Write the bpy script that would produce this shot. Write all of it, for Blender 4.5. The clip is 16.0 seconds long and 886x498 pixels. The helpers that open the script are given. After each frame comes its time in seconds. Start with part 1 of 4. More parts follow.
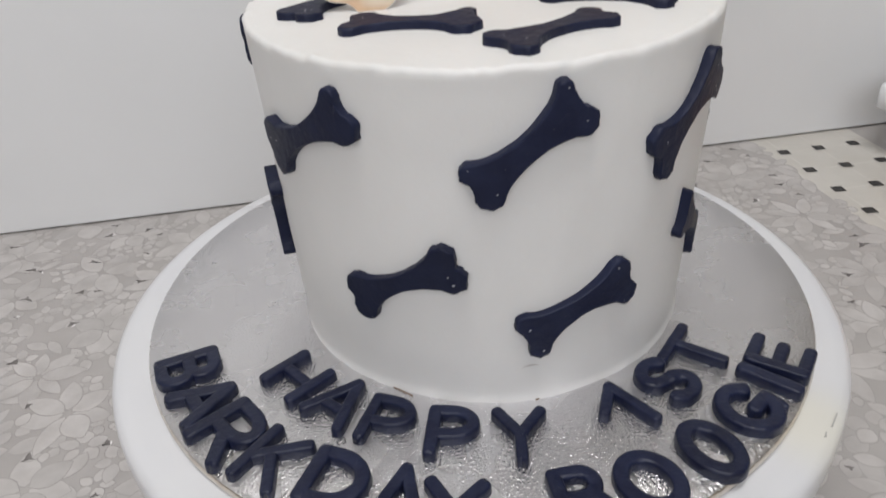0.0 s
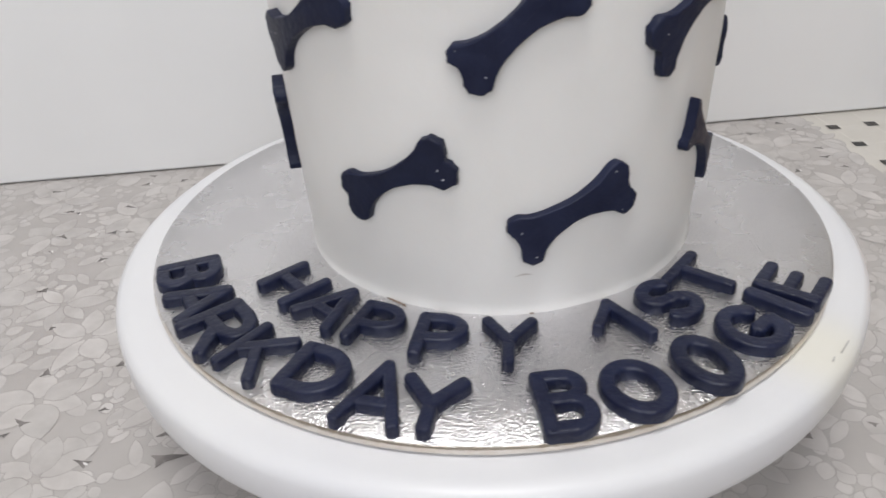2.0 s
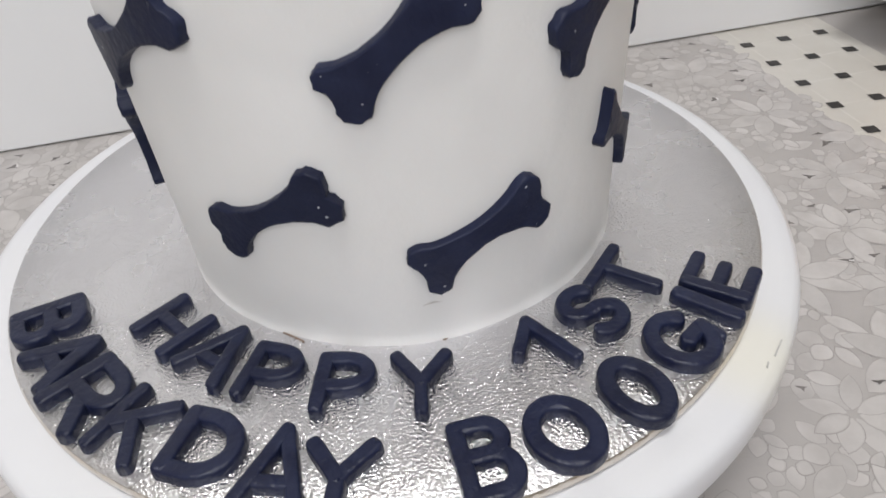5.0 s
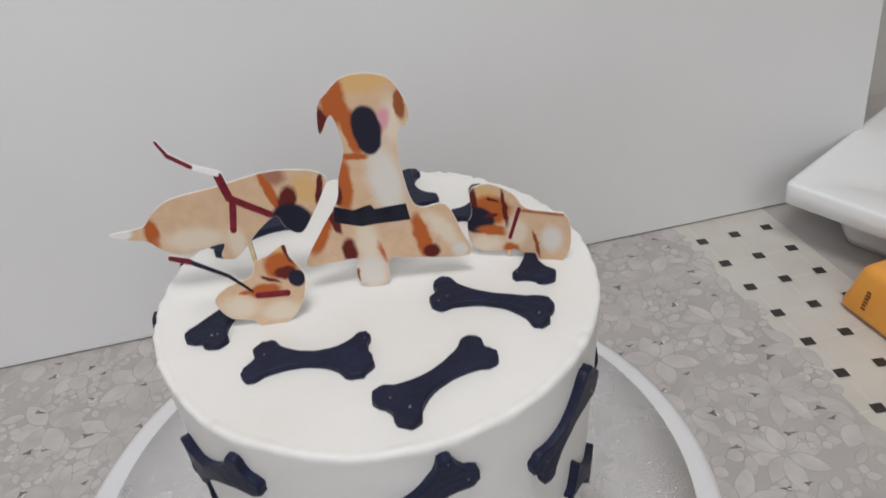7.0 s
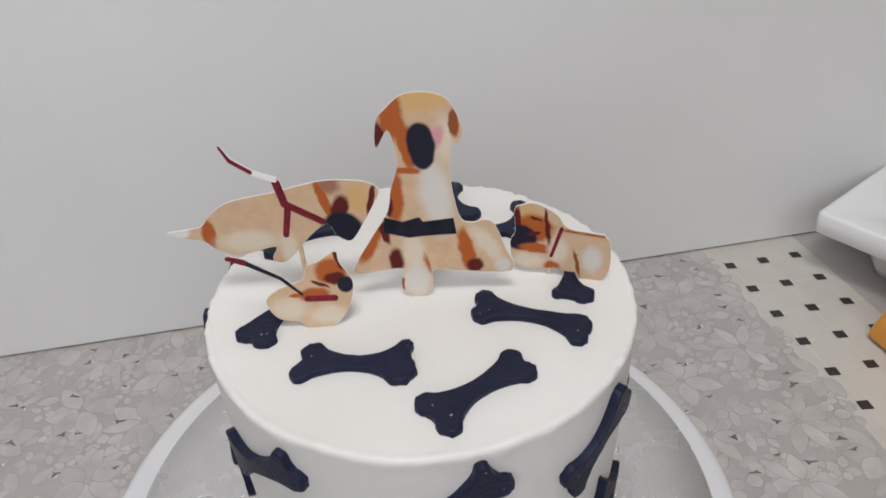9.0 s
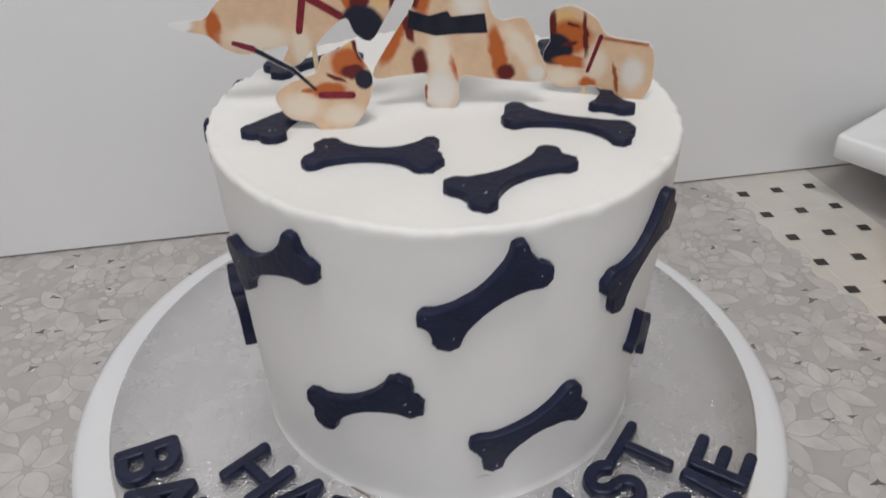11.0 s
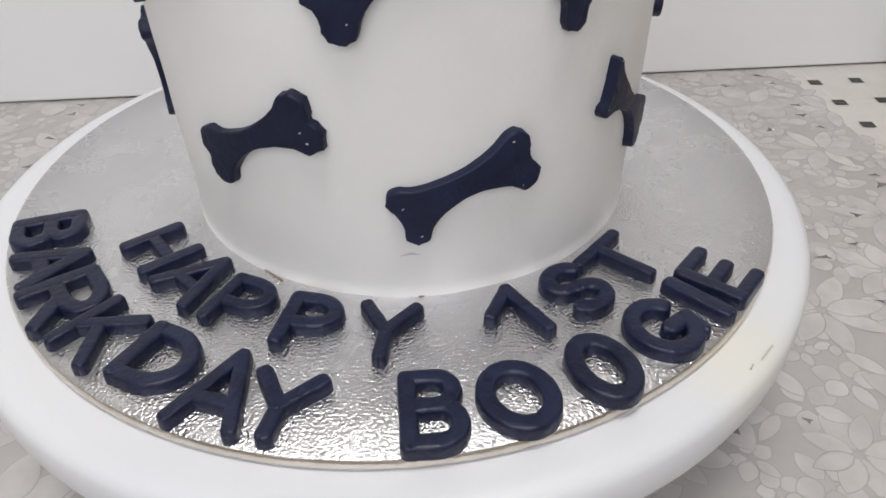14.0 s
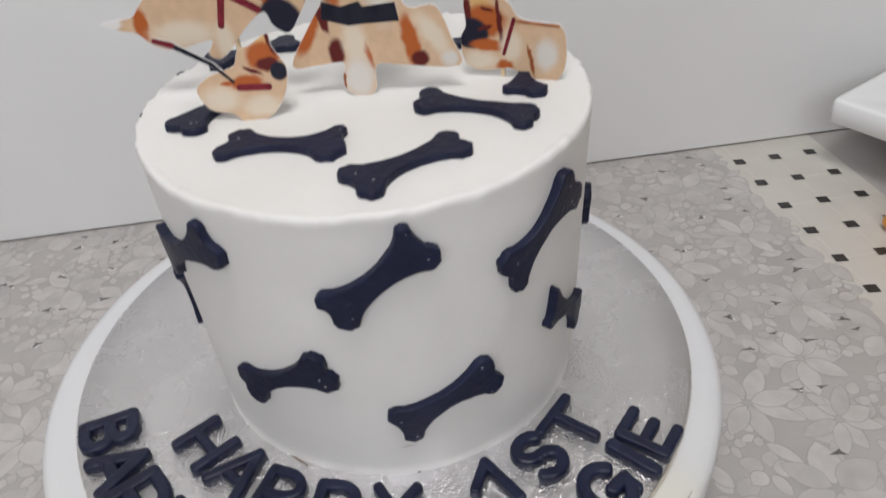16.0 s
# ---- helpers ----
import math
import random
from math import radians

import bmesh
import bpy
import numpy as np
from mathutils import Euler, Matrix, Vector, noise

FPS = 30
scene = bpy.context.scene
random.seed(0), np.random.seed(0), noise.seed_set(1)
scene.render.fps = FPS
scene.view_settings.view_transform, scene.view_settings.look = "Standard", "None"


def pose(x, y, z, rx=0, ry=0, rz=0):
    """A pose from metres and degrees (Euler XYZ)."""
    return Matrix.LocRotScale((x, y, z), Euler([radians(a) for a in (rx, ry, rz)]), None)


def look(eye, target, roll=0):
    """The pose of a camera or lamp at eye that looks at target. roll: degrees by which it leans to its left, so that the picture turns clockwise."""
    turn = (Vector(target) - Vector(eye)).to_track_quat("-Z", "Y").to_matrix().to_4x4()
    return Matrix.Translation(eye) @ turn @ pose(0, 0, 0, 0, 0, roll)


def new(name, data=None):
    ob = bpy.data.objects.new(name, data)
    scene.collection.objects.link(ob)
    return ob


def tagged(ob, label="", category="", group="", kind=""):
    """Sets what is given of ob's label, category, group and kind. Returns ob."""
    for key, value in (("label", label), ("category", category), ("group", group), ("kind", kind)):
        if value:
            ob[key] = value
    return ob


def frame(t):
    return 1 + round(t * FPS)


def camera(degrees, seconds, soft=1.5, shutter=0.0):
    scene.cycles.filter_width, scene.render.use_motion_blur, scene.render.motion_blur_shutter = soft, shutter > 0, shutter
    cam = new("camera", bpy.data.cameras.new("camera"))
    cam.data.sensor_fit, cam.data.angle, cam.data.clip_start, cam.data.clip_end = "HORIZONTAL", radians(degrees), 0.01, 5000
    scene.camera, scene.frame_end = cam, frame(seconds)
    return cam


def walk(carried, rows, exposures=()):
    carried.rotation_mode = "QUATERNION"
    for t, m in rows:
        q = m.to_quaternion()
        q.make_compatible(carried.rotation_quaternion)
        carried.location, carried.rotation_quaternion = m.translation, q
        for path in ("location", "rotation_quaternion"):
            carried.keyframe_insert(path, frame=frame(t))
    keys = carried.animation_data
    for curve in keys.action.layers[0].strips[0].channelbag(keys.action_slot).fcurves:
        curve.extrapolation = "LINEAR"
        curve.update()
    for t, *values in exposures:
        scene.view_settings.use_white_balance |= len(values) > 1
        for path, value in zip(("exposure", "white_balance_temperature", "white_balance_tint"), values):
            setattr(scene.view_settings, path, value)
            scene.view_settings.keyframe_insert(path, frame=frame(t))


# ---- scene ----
# ---------------------------------------------------------------- camera
cam = camera(62.08, 16.0, soft=1.6, shutter=0.4)
# seconds, eye x, y, z, yaw, pitch, roll (degrees)
ROWS = [
    (0.0, 0.0025, -0.2466, 0.2469, 3.29, -32.34, -3.69),
    (0.5, -0.0065, -0.2509, 0.2341, 2.13, -33.30, -3.61),
    (1.0, -0.0145, -0.2592, 0.2270, 3.69, -32.85, -3.69),
    (1.5, -0.0057, -0.2610, 0.2207, 5.11, -31.87, -3.73),
    (2.0, 0.0205, -0.2595, 0.2164, 8.26, -31.40, -3.89),
    (2.5, 0.0577, -0.2467, 0.2163, 11.21, -31.20, -5.08),
    (3.0, 0.0763, -0.2337, 0.2060, 12.61, -32.03, -4.44),
    (3.2, 0.0827, -0.2266, 0.2052, 13.76, -32.74, -6.07),
    (5.3, 0.0238, -0.2149, 0.2422, 0.73, -40.08, -5.37),
    (5.5, 0.0260, -0.2136, 0.2566, 0.31, -40.47, -5.55),
    (6.0, 0.0290, -0.2122, 0.3060, 1.32, -38.48, -8.02),
    (6.5, 0.0254, -0.2151, 0.3278, 1.20, -36.46, -6.51),
    (7.0, 0.0301, -0.2029, 0.3458, 0.15, -35.42, -5.31),
    (7.5, 0.0184, -0.1991, 0.3588, 0.80, -35.21, -4.75),
    (8.0, 0.0044, -0.2032, 0.3719, 0.87, -34.13, -0.54),
    (8.5, 0.0211, -0.2010, 0.3676, 1.80, -35.53, -3.91),
    (8.7, 0.0216, -0.2034, 0.3621, 1.82, -35.07, -3.58),
    (10.8, 0.0094, -0.2238, 0.2973, 0.89, -34.66, -1.29),
    (11.0, 0.0066, -0.2256, 0.2878, 0.50, -34.63, -0.80),
    (11.5, -0.0030, -0.2324, 0.2667, 0.01, -35.34, -1.53),
    (12.0, -0.0106, -0.2406, 0.2488, 1.38, -37.45, -3.22),
    (12.5, -0.0079, -0.2422, 0.2402, 2.68, -38.03, -4.29),
    (13.0, 0.0161, -0.2433, 0.2318, 5.55, -37.23, -4.69),
    (13.5, 0.0384, -0.2342, 0.2182, 5.18, -36.56, -1.96),
    (14.0, 0.0482, -0.2244, 0.2093, 8.04, -36.75, -1.43),
    (14.5, 0.0507, -0.2223, 0.2127, 6.64, -36.71, -0.95),
    (15.0, 0.0488, -0.2305, 0.2302, 6.66, -35.74, -1.23),
    (15.5, 0.0501, -0.2340, 0.2637, 6.66, -37.07, -3.27),
    (16.0, 0.0501, -0.2299, 0.2952, 5.44, -36.89, -4.72),
]


def hand_pose(x, y, z, yaw, pitch, roll):
    turn = pose(0, 0, 0, 0, 0, yaw) @ pose(0, 0, 0, 90 + pitch, 0, 0) @ pose(0, 0, 0, 0, 0, roll)
    return Matrix.Translation((x, y, z)) @ turn


walk(cam, [(t, hand_pose(*r)) for t, *r in ROWS], [
    (0.0, -0.10), (0.5, 0.16), (1.0, 0.16), (1.5, 0.15), (2.5, 0.18), (3.0, 0.20), (5.5, 0.13), (6.0, -0.25), (6.5, -0.24), (7.0, -0.24), (8.5, -0.23),
    (11.0, -0.27), (11.5, -0.23), (12.0, -0.06), (12.5, 0.08), (13.5, 0.06), (14.0, 0.13), (15.0, 0.13), (15.5, 0.04), (16.0, -0.16)])

# ---------------------------------------------------------------- light
ROOM = 10.9                      # degrees by which the room is turned
RM = pose(0, 0, 0, 0, 0, ROOM)

world = bpy.data.worlds.new("sky")
scene.world = world
world.use_nodes = True
wn = world.node_tree
sky = wn.nodes.new("ShaderNodeTexSky")
sky.sky_type = "NISHITA"
sky.sun_disc = False
sky.sun_elevation = radians(48)
sky.sun_rotation = radians(150)
wn.links.new(sky.outputs[0], wn.nodes["Background"].inputs[0])
wn.nodes["Background"].inputs[1].default_value = 0.10

sun_data = bpy.data.lights.new("sun", "SUN")
sun_data.energy = 0.8
sun_data.angle = radians(14)
sun_data.color = (1.0, 0.95, 0.88)
sun = new("sun", sun_data)
sun.matrix_world = look((-0.6, -3.0, 4.0), (-0.4, -1.4, 0.0))

win_data = bpy.data.lights.new("window_light", "AREA")
win_data.shape = "RECTANGLE"
win_data.size, win_data.size_y = 1.75, 1.15
win_data.energy = 12.6
win_data.color = (0.985, 0.982, 1.0)
window_light = new("window_light", win_data)
window_light.matrix_world = RM @ look((-0.22, -1.34, 1.0), (-0.06, 0.0, 0.2))


# overhead light added to brighten the cake's top; no source for it is seen
lamp_data = bpy.data.lights.new("added_overhead_light", "AREA")
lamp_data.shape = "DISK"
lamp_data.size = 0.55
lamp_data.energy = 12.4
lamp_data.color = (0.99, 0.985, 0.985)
lamp_light = new("added_overhead_light", lamp_data)
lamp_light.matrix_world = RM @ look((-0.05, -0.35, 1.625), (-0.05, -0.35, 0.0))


# ---------------------------------------------------------------- materials
def material(name, colour, rough=0.5, metal=0.0, other=None, scale=40.0, bump=0.0, bump_scale=200.0, spec=0.5,
             coat=0.0, sub=0.0, detail=6.0, bump_detail=4.0, rough_var=0.0, random_tint=0.0, island=0.0):
    """Two tones mixed by a coarse and a fine noise, with fine relief."""
    m = bpy.data.materials.new(name)
    m.use_nodes = True
    nt = m.node_tree
    n, l = nt.nodes, nt.links
    b = n["Principled BSDF"]
    b.inputs["Roughness"].default_value = rough
    b.inputs["Metallic"].default_value = metal
    b.inputs["Specular IOR Level"].default_value = spec
    b.inputs["Coat Weight"].default_value = coat
    if sub:
        b.inputs["Subsurface Weight"].default_value = sub
        b.inputs["Subsurface Radius"].default_value = (0.004, 0.003, 0.0025)
        b.inputs["Subsurface Scale"].default_value = 1.0
    co = n.new("ShaderNodeTexCoord")
    a = n.new("ShaderNodeTexNoise")
    a.inputs["Scale"].default_value = scale
    a.inputs["Detail"].default_value = detail
    l.new(co.outputs["Object"], a.inputs["Vector"])
    ramp = n.new("ShaderNodeMapRange")
    ramp.inputs[1].default_value, ramp.inputs[2].default_value = 0.35, 0.65
    l.new(a.outputs["Fac"], ramp.inputs[0])
    mix = n.new("ShaderNodeMix")
    mix.data_type = "RGBA"
    mix.inputs[6].default_value = (*colour, 1)
    mix.inputs[7].default_value = (*(other or colour), 1)
    l.new(ramp.outputs[0], mix.inputs[0])
    out = mix.outputs[2]
    if random_tint:
        info = n.new("ShaderNodeObjectInfo")
        mr = n.new("ShaderNodeMapRange")
        mr.inputs[3].default_value, mr.inputs[4].default_value = 1 - random_tint, 1 + random_tint
        l.new(info.outputs["Random"], mr.inputs[0])
        hsv = n.new("ShaderNodeHueSaturation")
        l.new(mr.outputs[0], hsv.inputs["Value"])
        l.new(out, hsv.inputs["Color"])
        out = hsv.outputs[0]
    if island:
        geo = n.new("ShaderNodeNewGeometry")
        mr = n.new("ShaderNodeMapRange")
        mr.inputs[3].default_value, mr.inputs[4].default_value = 1 - island, 1 + island
        l.new(geo.outputs["Random Per Island"], mr.inputs[0])
        hsv = n.new("ShaderNodeHueSaturation")
        l.new(mr.outputs[0], hsv.inputs["Value"])
        l.new(out, hsv.inputs["Color"])
        out = hsv.outputs[0]
    l.new(out, b.inputs["Base Color"])
    if rough_var:
        mr = n.new("ShaderNodeMapRange")
        mr.inputs[3].default_value, mr.inputs[4].default_value = rough - rough_var, rough + rough_var
        l.new(a.outputs["Fac"], mr.inputs[0])
        l.new(mr.outputs[0], b.inputs["Roughness"])
    if bump:
        f = n.new("ShaderNodeTexNoise")
        f.inputs["Scale"].default_value = bump_scale
        f.inputs["Detail"].default_value = bump_detail
        l.new(co.outputs["Object"], f.inputs["Vector"])
        bp = n.new("ShaderNodeBump")
        bp.inputs["Strength"].default_value = bump
        bp.inputs["Distance"].default_value = 0.001
        l.new(f.outputs["Fac"], bp.inputs["Height"])
        l.new(bp.outputs[0], b.inputs["Normal"])
    return m


M = {
    "icing": material("white_icing", (0.74, 0.727, 0.705), 0.5, other=(0.775, 0.763, 0.745), scale=22, bump=0.15, bump_scale=260, spec=0.35, sub=0.04),
    "navy": material("navy_fondant", (0.0075, 0.0100, 0.030), 0.48, other=(0.012, 0.016, 0.042), scale=120, bump=0.38, bump_scale=420, spec=0.24, rough_var=0.14, random_tint=0.15),
    "letter": material("glossy_navy_fondant", (0.0065, 0.0088, 0.028), 0.34, other=(0.011, 0.015, 0.041), scale=120, bump=0.42, bump_scale=420, spec=0.34, rough_var=0.14, random_tint=0.12),
    "foil": material("silver_foil", (0.685, 0.675, 0.688), 0.27, metal=1.0, other=(0.74, 0.73, 0.744), scale=60, bump=0.50, bump_scale=1150, rough_var=0.05, bump_detail=2.0),
    "gilt": material("board_edge", (0.70, 0.63, 0.55), 0.16, metal=1.0, other=(0.76, 0.72, 0.66), scale=200, bump=0.2, bump_scale=600),
    "plastic": material("white_plastic", (0.652, 0.654, 0.68), 0.36, other=(0.682, 0.682, 0.694), scale=14, bump=0.03, bump_scale=300, rough_var=0.06),
    "cloth": material("vinyl_cloth", (0.39, 0.367, 0.352), 0.42, other=(0.445, 0.42, 0.404), scale=25, bump=0.06, bump_scale=900),
    "petal": material("petal_print", (0.445, 0.421, 0.405), 0.42, other=(0.52, 0.495, 0.478), scale=70, bump=0.05, bump_scale=900, island=0.07),
    "edge": material("petal_edge_print", (0.435, 0.41, 0.394), 0.42, other=(0.485, 0.459, 0.442), scale=70),
    "line": material("petal_line", (0.325, 0.303, 0.290), 0.42, other=(0.40, 0.377, 0.362), scale=90),
    "fleck": material("white_fleck_print", (0.72, 0.71, 0.70), 0.45, other=(0.76, 0.75, 0.74), scale=150),
    "gap": material("grey_print", (0.115, 0.104, 0.10), 0.45, other=(0.235, 0.216, 0.207), scale=130),
    "band": material("beige_print", (0.545, 0.518, 0.472), 0.42, other=(0.585, 0.56, 0.515), scale=30, bump=0.05, bump_scale=900),
    "bandline": material("pale_line", (0.575, 0.548, 0.50), 0.42, other=(0.61, 0.585, 0.54), scale=80),
    "black": material("black_print", (0.022, 0.02, 0.02), 0.4, other=(0.035, 0.032, 0.03), scale=200),
    "panel": material("white_board", (0.683, 0.678, 0.673), 0.5, other=(0.713, 0.708, 0.703), scale=6, bump=0.02, bump_scale=200),
    "wall": material("beige_wall", (0.60, 0.575, 0.53), 0.7, other=(0.64, 0.615, 0.57), scale=5, bump=0.05, bump_scale=120),
    "ceiling": material("white_ceiling", (0.78, 0.77, 0.75), 0.8, other=(0.8, 0.79, 0.775), scale=4),
    "floor": material("floor_vinyl", (0.33, 0.28, 0.23), 0.5, other=(0.40, 0.34, 0.28), scale=8),
    "counter": material("counter_edge", (0.55, 0.53, 0.50), 0.4, other=(0.6, 0.58, 0.55), scale=20),
    "dish": material("white_porcelain", (0.82, 0.827, 0.835), 0.12, other=(0.84, 0.845, 0.85), scale=10, coat=0.3),
    "orange": material("orange_plastic", (0.80, 0.33, 0.045), 0.4, other=(0.85, 0.38, 0.06), scale=30),
    "ink": material("brown_ink", (0.16, 0.055, 0.012), 0.5, other=(0.2, 0.07, 0.02), scale=300),
    "paper": material("white_card", (0.80, 0.79, 0.78), 0.45, other=(0.82, 0.81, 0.80), scale=60),
    "p_brown": material("brown_print", (0.26, 0.065, 0.022), 0.4, other=(0.47, 0.19, 0.06), scale=150, detail=3),
    "p_black": material("dark_print", (0.008, 0.009, 0.018), 0.55, other=(0.016, 0.016, 0.026), scale=200, spec=0.15),
    "p_red": material("red_print", (0.11, 0.010, 0.018), 0.55, other=(0.22, 0.022, 0.035), scale=200, spec=0.15),
    "dust": material("icing_dust", (0.5, 0.5, 0.52), 0.7, other=(0.3, 0.3, 0.34), scale=900),
    "pick": material("pale_wood", (0.62, 0.46, 0.27), 0.6, other=(0.70, 0.55, 0.36), scale=300),
    "scuff": material("dark_scuff", (0.42, 0.41, 0.39), 0.6, other=(0.5, 0.49, 0.47), scale=600),
    "smear": material("grey_smear", (0.50, 0.47, 0.44), 0.6, other=(0.62, 0.59, 0.56), scale=500),
    "crumb": material("brown_crumb", (0.25, 0.18, 0.13), 0.8, other=(0.2, 0.14, 0.1), scale=300),
    "frame": material("window_frame", (0.75, 0.74, 0.72), 0.4, other=(0.78, 0.77, 0.75), scale=20),
}


# ---------------------------------------------------------------- helpers
def link(name, bm, mat, smooth=True):
    me = bpy.data.meshes.new(name)
    bmesh.ops.recalc_face_normals(bm, faces=bm.faces[:])
    bm.to_mesh(me)
    bm.free()
    me.materials.append(mat)
    if smooth:
        me.polygons.foreach_set("use_smooth", [True] * len(me.polygons))
    return new(name, me)


def part(name, bm, mat, parent, label="", smooth=True):
    ob = link(name, bm, mat, smooth)
    ob.parent = parent
    if label:
        tagged(ob, label)
    return ob


def thing(name, label, category, group="", at=None):
    ob = new(name)
    ob.empty_display_size = 0.02
    if at is not None:
        ob.matrix_basis = at
    return tagged(ob, label, category, group)


def box(bm, x0, x1, y0, y1, z0, z1, m=None, bevel=0.0):
    vs = bmesh.ops.create_cube(bm, size=1.0)["verts"]
    for v in vs:
        v.co = Vector((x0 + (v.co.x + 0.5) * (x1 - x0), y0 + (v.co.y + 0.5) * (y1 - y0), z0 + (v.co.z + 0.5) * (z1 - z0)))
    if bevel:
        es = list({e for v in vs for e in v.link_edges})
        vs = bmesh.ops.bevel(bm, geom=es, offset=bevel, segments=3, affect="EDGES", profile=0.5)["verts"]
    if m is not None:
        bmesh.ops.transform(bm, matrix=m, verts=[v for v in bm.verts if v.is_valid] if bevel else vs)


def revolve(bm, profile, n=128, wobble=None):
    """A surface of revolution about z from (r, z) pairs; r = 0 at an end closes it."""
    rings = []
    for k, (r, z) in enumerate(profile):
        if r < 1e-6:
            rings.append([bm.verts.new((0, 0, z))])
            continue
        ring = []
        for i in range(n):
            a = 2 * math.pi * i / n
            co = Vector((r * math.cos(a), r * math.sin(a), z))
            ring.append(bm.verts.new(wobble(co, a, r, z) if wobble else co))
        rings.append(ring)
    for p, q in zip(rings, rings[1:]):
        for i in range(n):
            j = (i + 1) % n
            if len(p) == 1:
                bm.faces.new((p[0], q[i], q[j]))
            elif len(q) == 1:
                bm.faces.new((p[i], p[j], q[0]))
            else:
                bm.faces.new((p[i], p[j], q[j], q[i]))


# ---------------------------------------------------------------- room
def wall(name, mat, *boxes, label="plain painted wall"):
    bm = bmesh.new()
    for b in boxes:
        box(bm, *b)
    ob = link(name, bm, M[mat], False)
    ob.matrix_basis = RM
    return tagged(ob, label, "wall", kind="structure")


wall("wall_north", "wall", (-1.7, 1.9, 0.385, 0.50, -0.9, 1.7), label="beige painted kitchen wall behind the counter")
wall("wall_west", "wall", (-1.8, -1.7, -1.5, 0.50, -0.9, 1.7))
wall("wall_east", "wall", (1.9, 2.0, -1.5, 0.50, -0.9, 1.7))
wall("wall_south", "wall", (-1.7, -1.35, -1.5, -1.35, -0.9, 1.7), (0.45, 1.9, -1.5, -1.35, -0.9, 1.7),
     (-1.35, 0.45, -1.5, -1.35, -0.9, 0.4), (-1.35, 0.45, -1.5, -1.35, 1.6, 1.7), label="beige painted wall with a window opening")
ob = wall("floor", "floor", (-1.7, 1.9, -1.35, 0.385, -0.95, -0.9), label="brown kitchen floor")
ob["category"] = "floor"
ob = wall("ceiling", "ceiling", (-1.7, 1.9, -1.35, 0.385, 1.7, 1.75), label="white painted ceiling")
ob["category"] = "ceiling"

window = tagged(thing("window_1", "white framed kitchen window letting in daylight", "window", at=RM), kind="structure")
bm = bmesh.new()
box(bm, -1.35, -1.30, -1.46, -1.40, 0.4, 1.6)
box(bm, 0.40, 0.45, -1.46, -1.40, 0.4, 1.6)
box(bm, -1.30, 0.40, -1.46, -1.40, 0.4, 0.45)
box(bm, -1.30, 0.40, -1.46, -1.40, 1.55, 1.6)
box(bm, -0.48, -0.42, -1.455, -1.405, 0.45, 1.55)
part("window_frame", bm, M["frame"], window, smooth=False)

# round flush lamp on the ceiling, never in view, added to carry the overhead light
lamp = thing("added_ceiling_lamp", "unseen round white ceiling lamp with a pale diffuser, added for light from above", "ceiling lamp", at=RM @ pose(-0.05, -0.35, 0))
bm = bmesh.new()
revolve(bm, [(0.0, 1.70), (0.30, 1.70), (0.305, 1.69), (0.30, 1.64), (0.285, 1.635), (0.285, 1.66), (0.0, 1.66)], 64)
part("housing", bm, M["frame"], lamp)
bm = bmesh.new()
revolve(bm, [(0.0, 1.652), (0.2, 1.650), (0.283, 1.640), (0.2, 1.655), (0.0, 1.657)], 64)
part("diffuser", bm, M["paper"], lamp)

# kitchen counter under the cloth
bm = bmesh.new()
box(bm, -1.2, 1.3, -0.42, 0.384, -0.045, -0.003, bevel=0.004)
counter = link("counter", bm, M["counter"], False)
counter.matrix_basis = RM
tagged(counter, "pale kitchen counter top under a patterned vinyl cloth", "counter", kind="structure")
bm = bmesh.new()
box(bm, -1.18, 1.28, -0.36, 0.384, -0.9, -0.045)
base = link("cabinet", bm, M["frame"], False)
base.matrix_basis = RM
tagged(base, "plain white base cabinet below the counter", "cabinet", kind="structure")

# ---------------------------------------------------------------- vinyl table cloth with printed flowers
cloth = thing("table_cloth", "grey vinyl table cloth printed with pale flowers, beige band", "table cloth")
bm = bmesh.new()
box(bm, -1.0, 1.1, -0.415, 0.384, -0.003, 0.0, RM)
part("sheet", bm, M["cloth"], cloth, smooth=False)

BAND0 = Vector((0.2321, 0.2606))          # first printed square of the band
BAND_V = Vector((0.0072, -0.0297))        # step along the band
BAND_U = Vector((0.0275, 0.0058))         # step across it
bu, bv = BAND_U.normalized(), BAND_V.normalized()


def across(x, y):
    """How far a place lies across the band, from its first column."""
    d = Vector((x, y)) - BAND0
    return (d.x * bv.y - d.y * bv.x) / (bu.x * bv.y - bu.y * bv.x)


def flat(bm, pts, z):
    bm.faces.new([bm.verts.new((x, y, z)) for x, y in pts])


def strip(bm, u0, u1, v0, v1, z):
    flat(bm, [BAND0 + bu * u + bv * v for u, v in ((u0, v0), (u0, v1), (u1, v1), (u1, v0))], z)


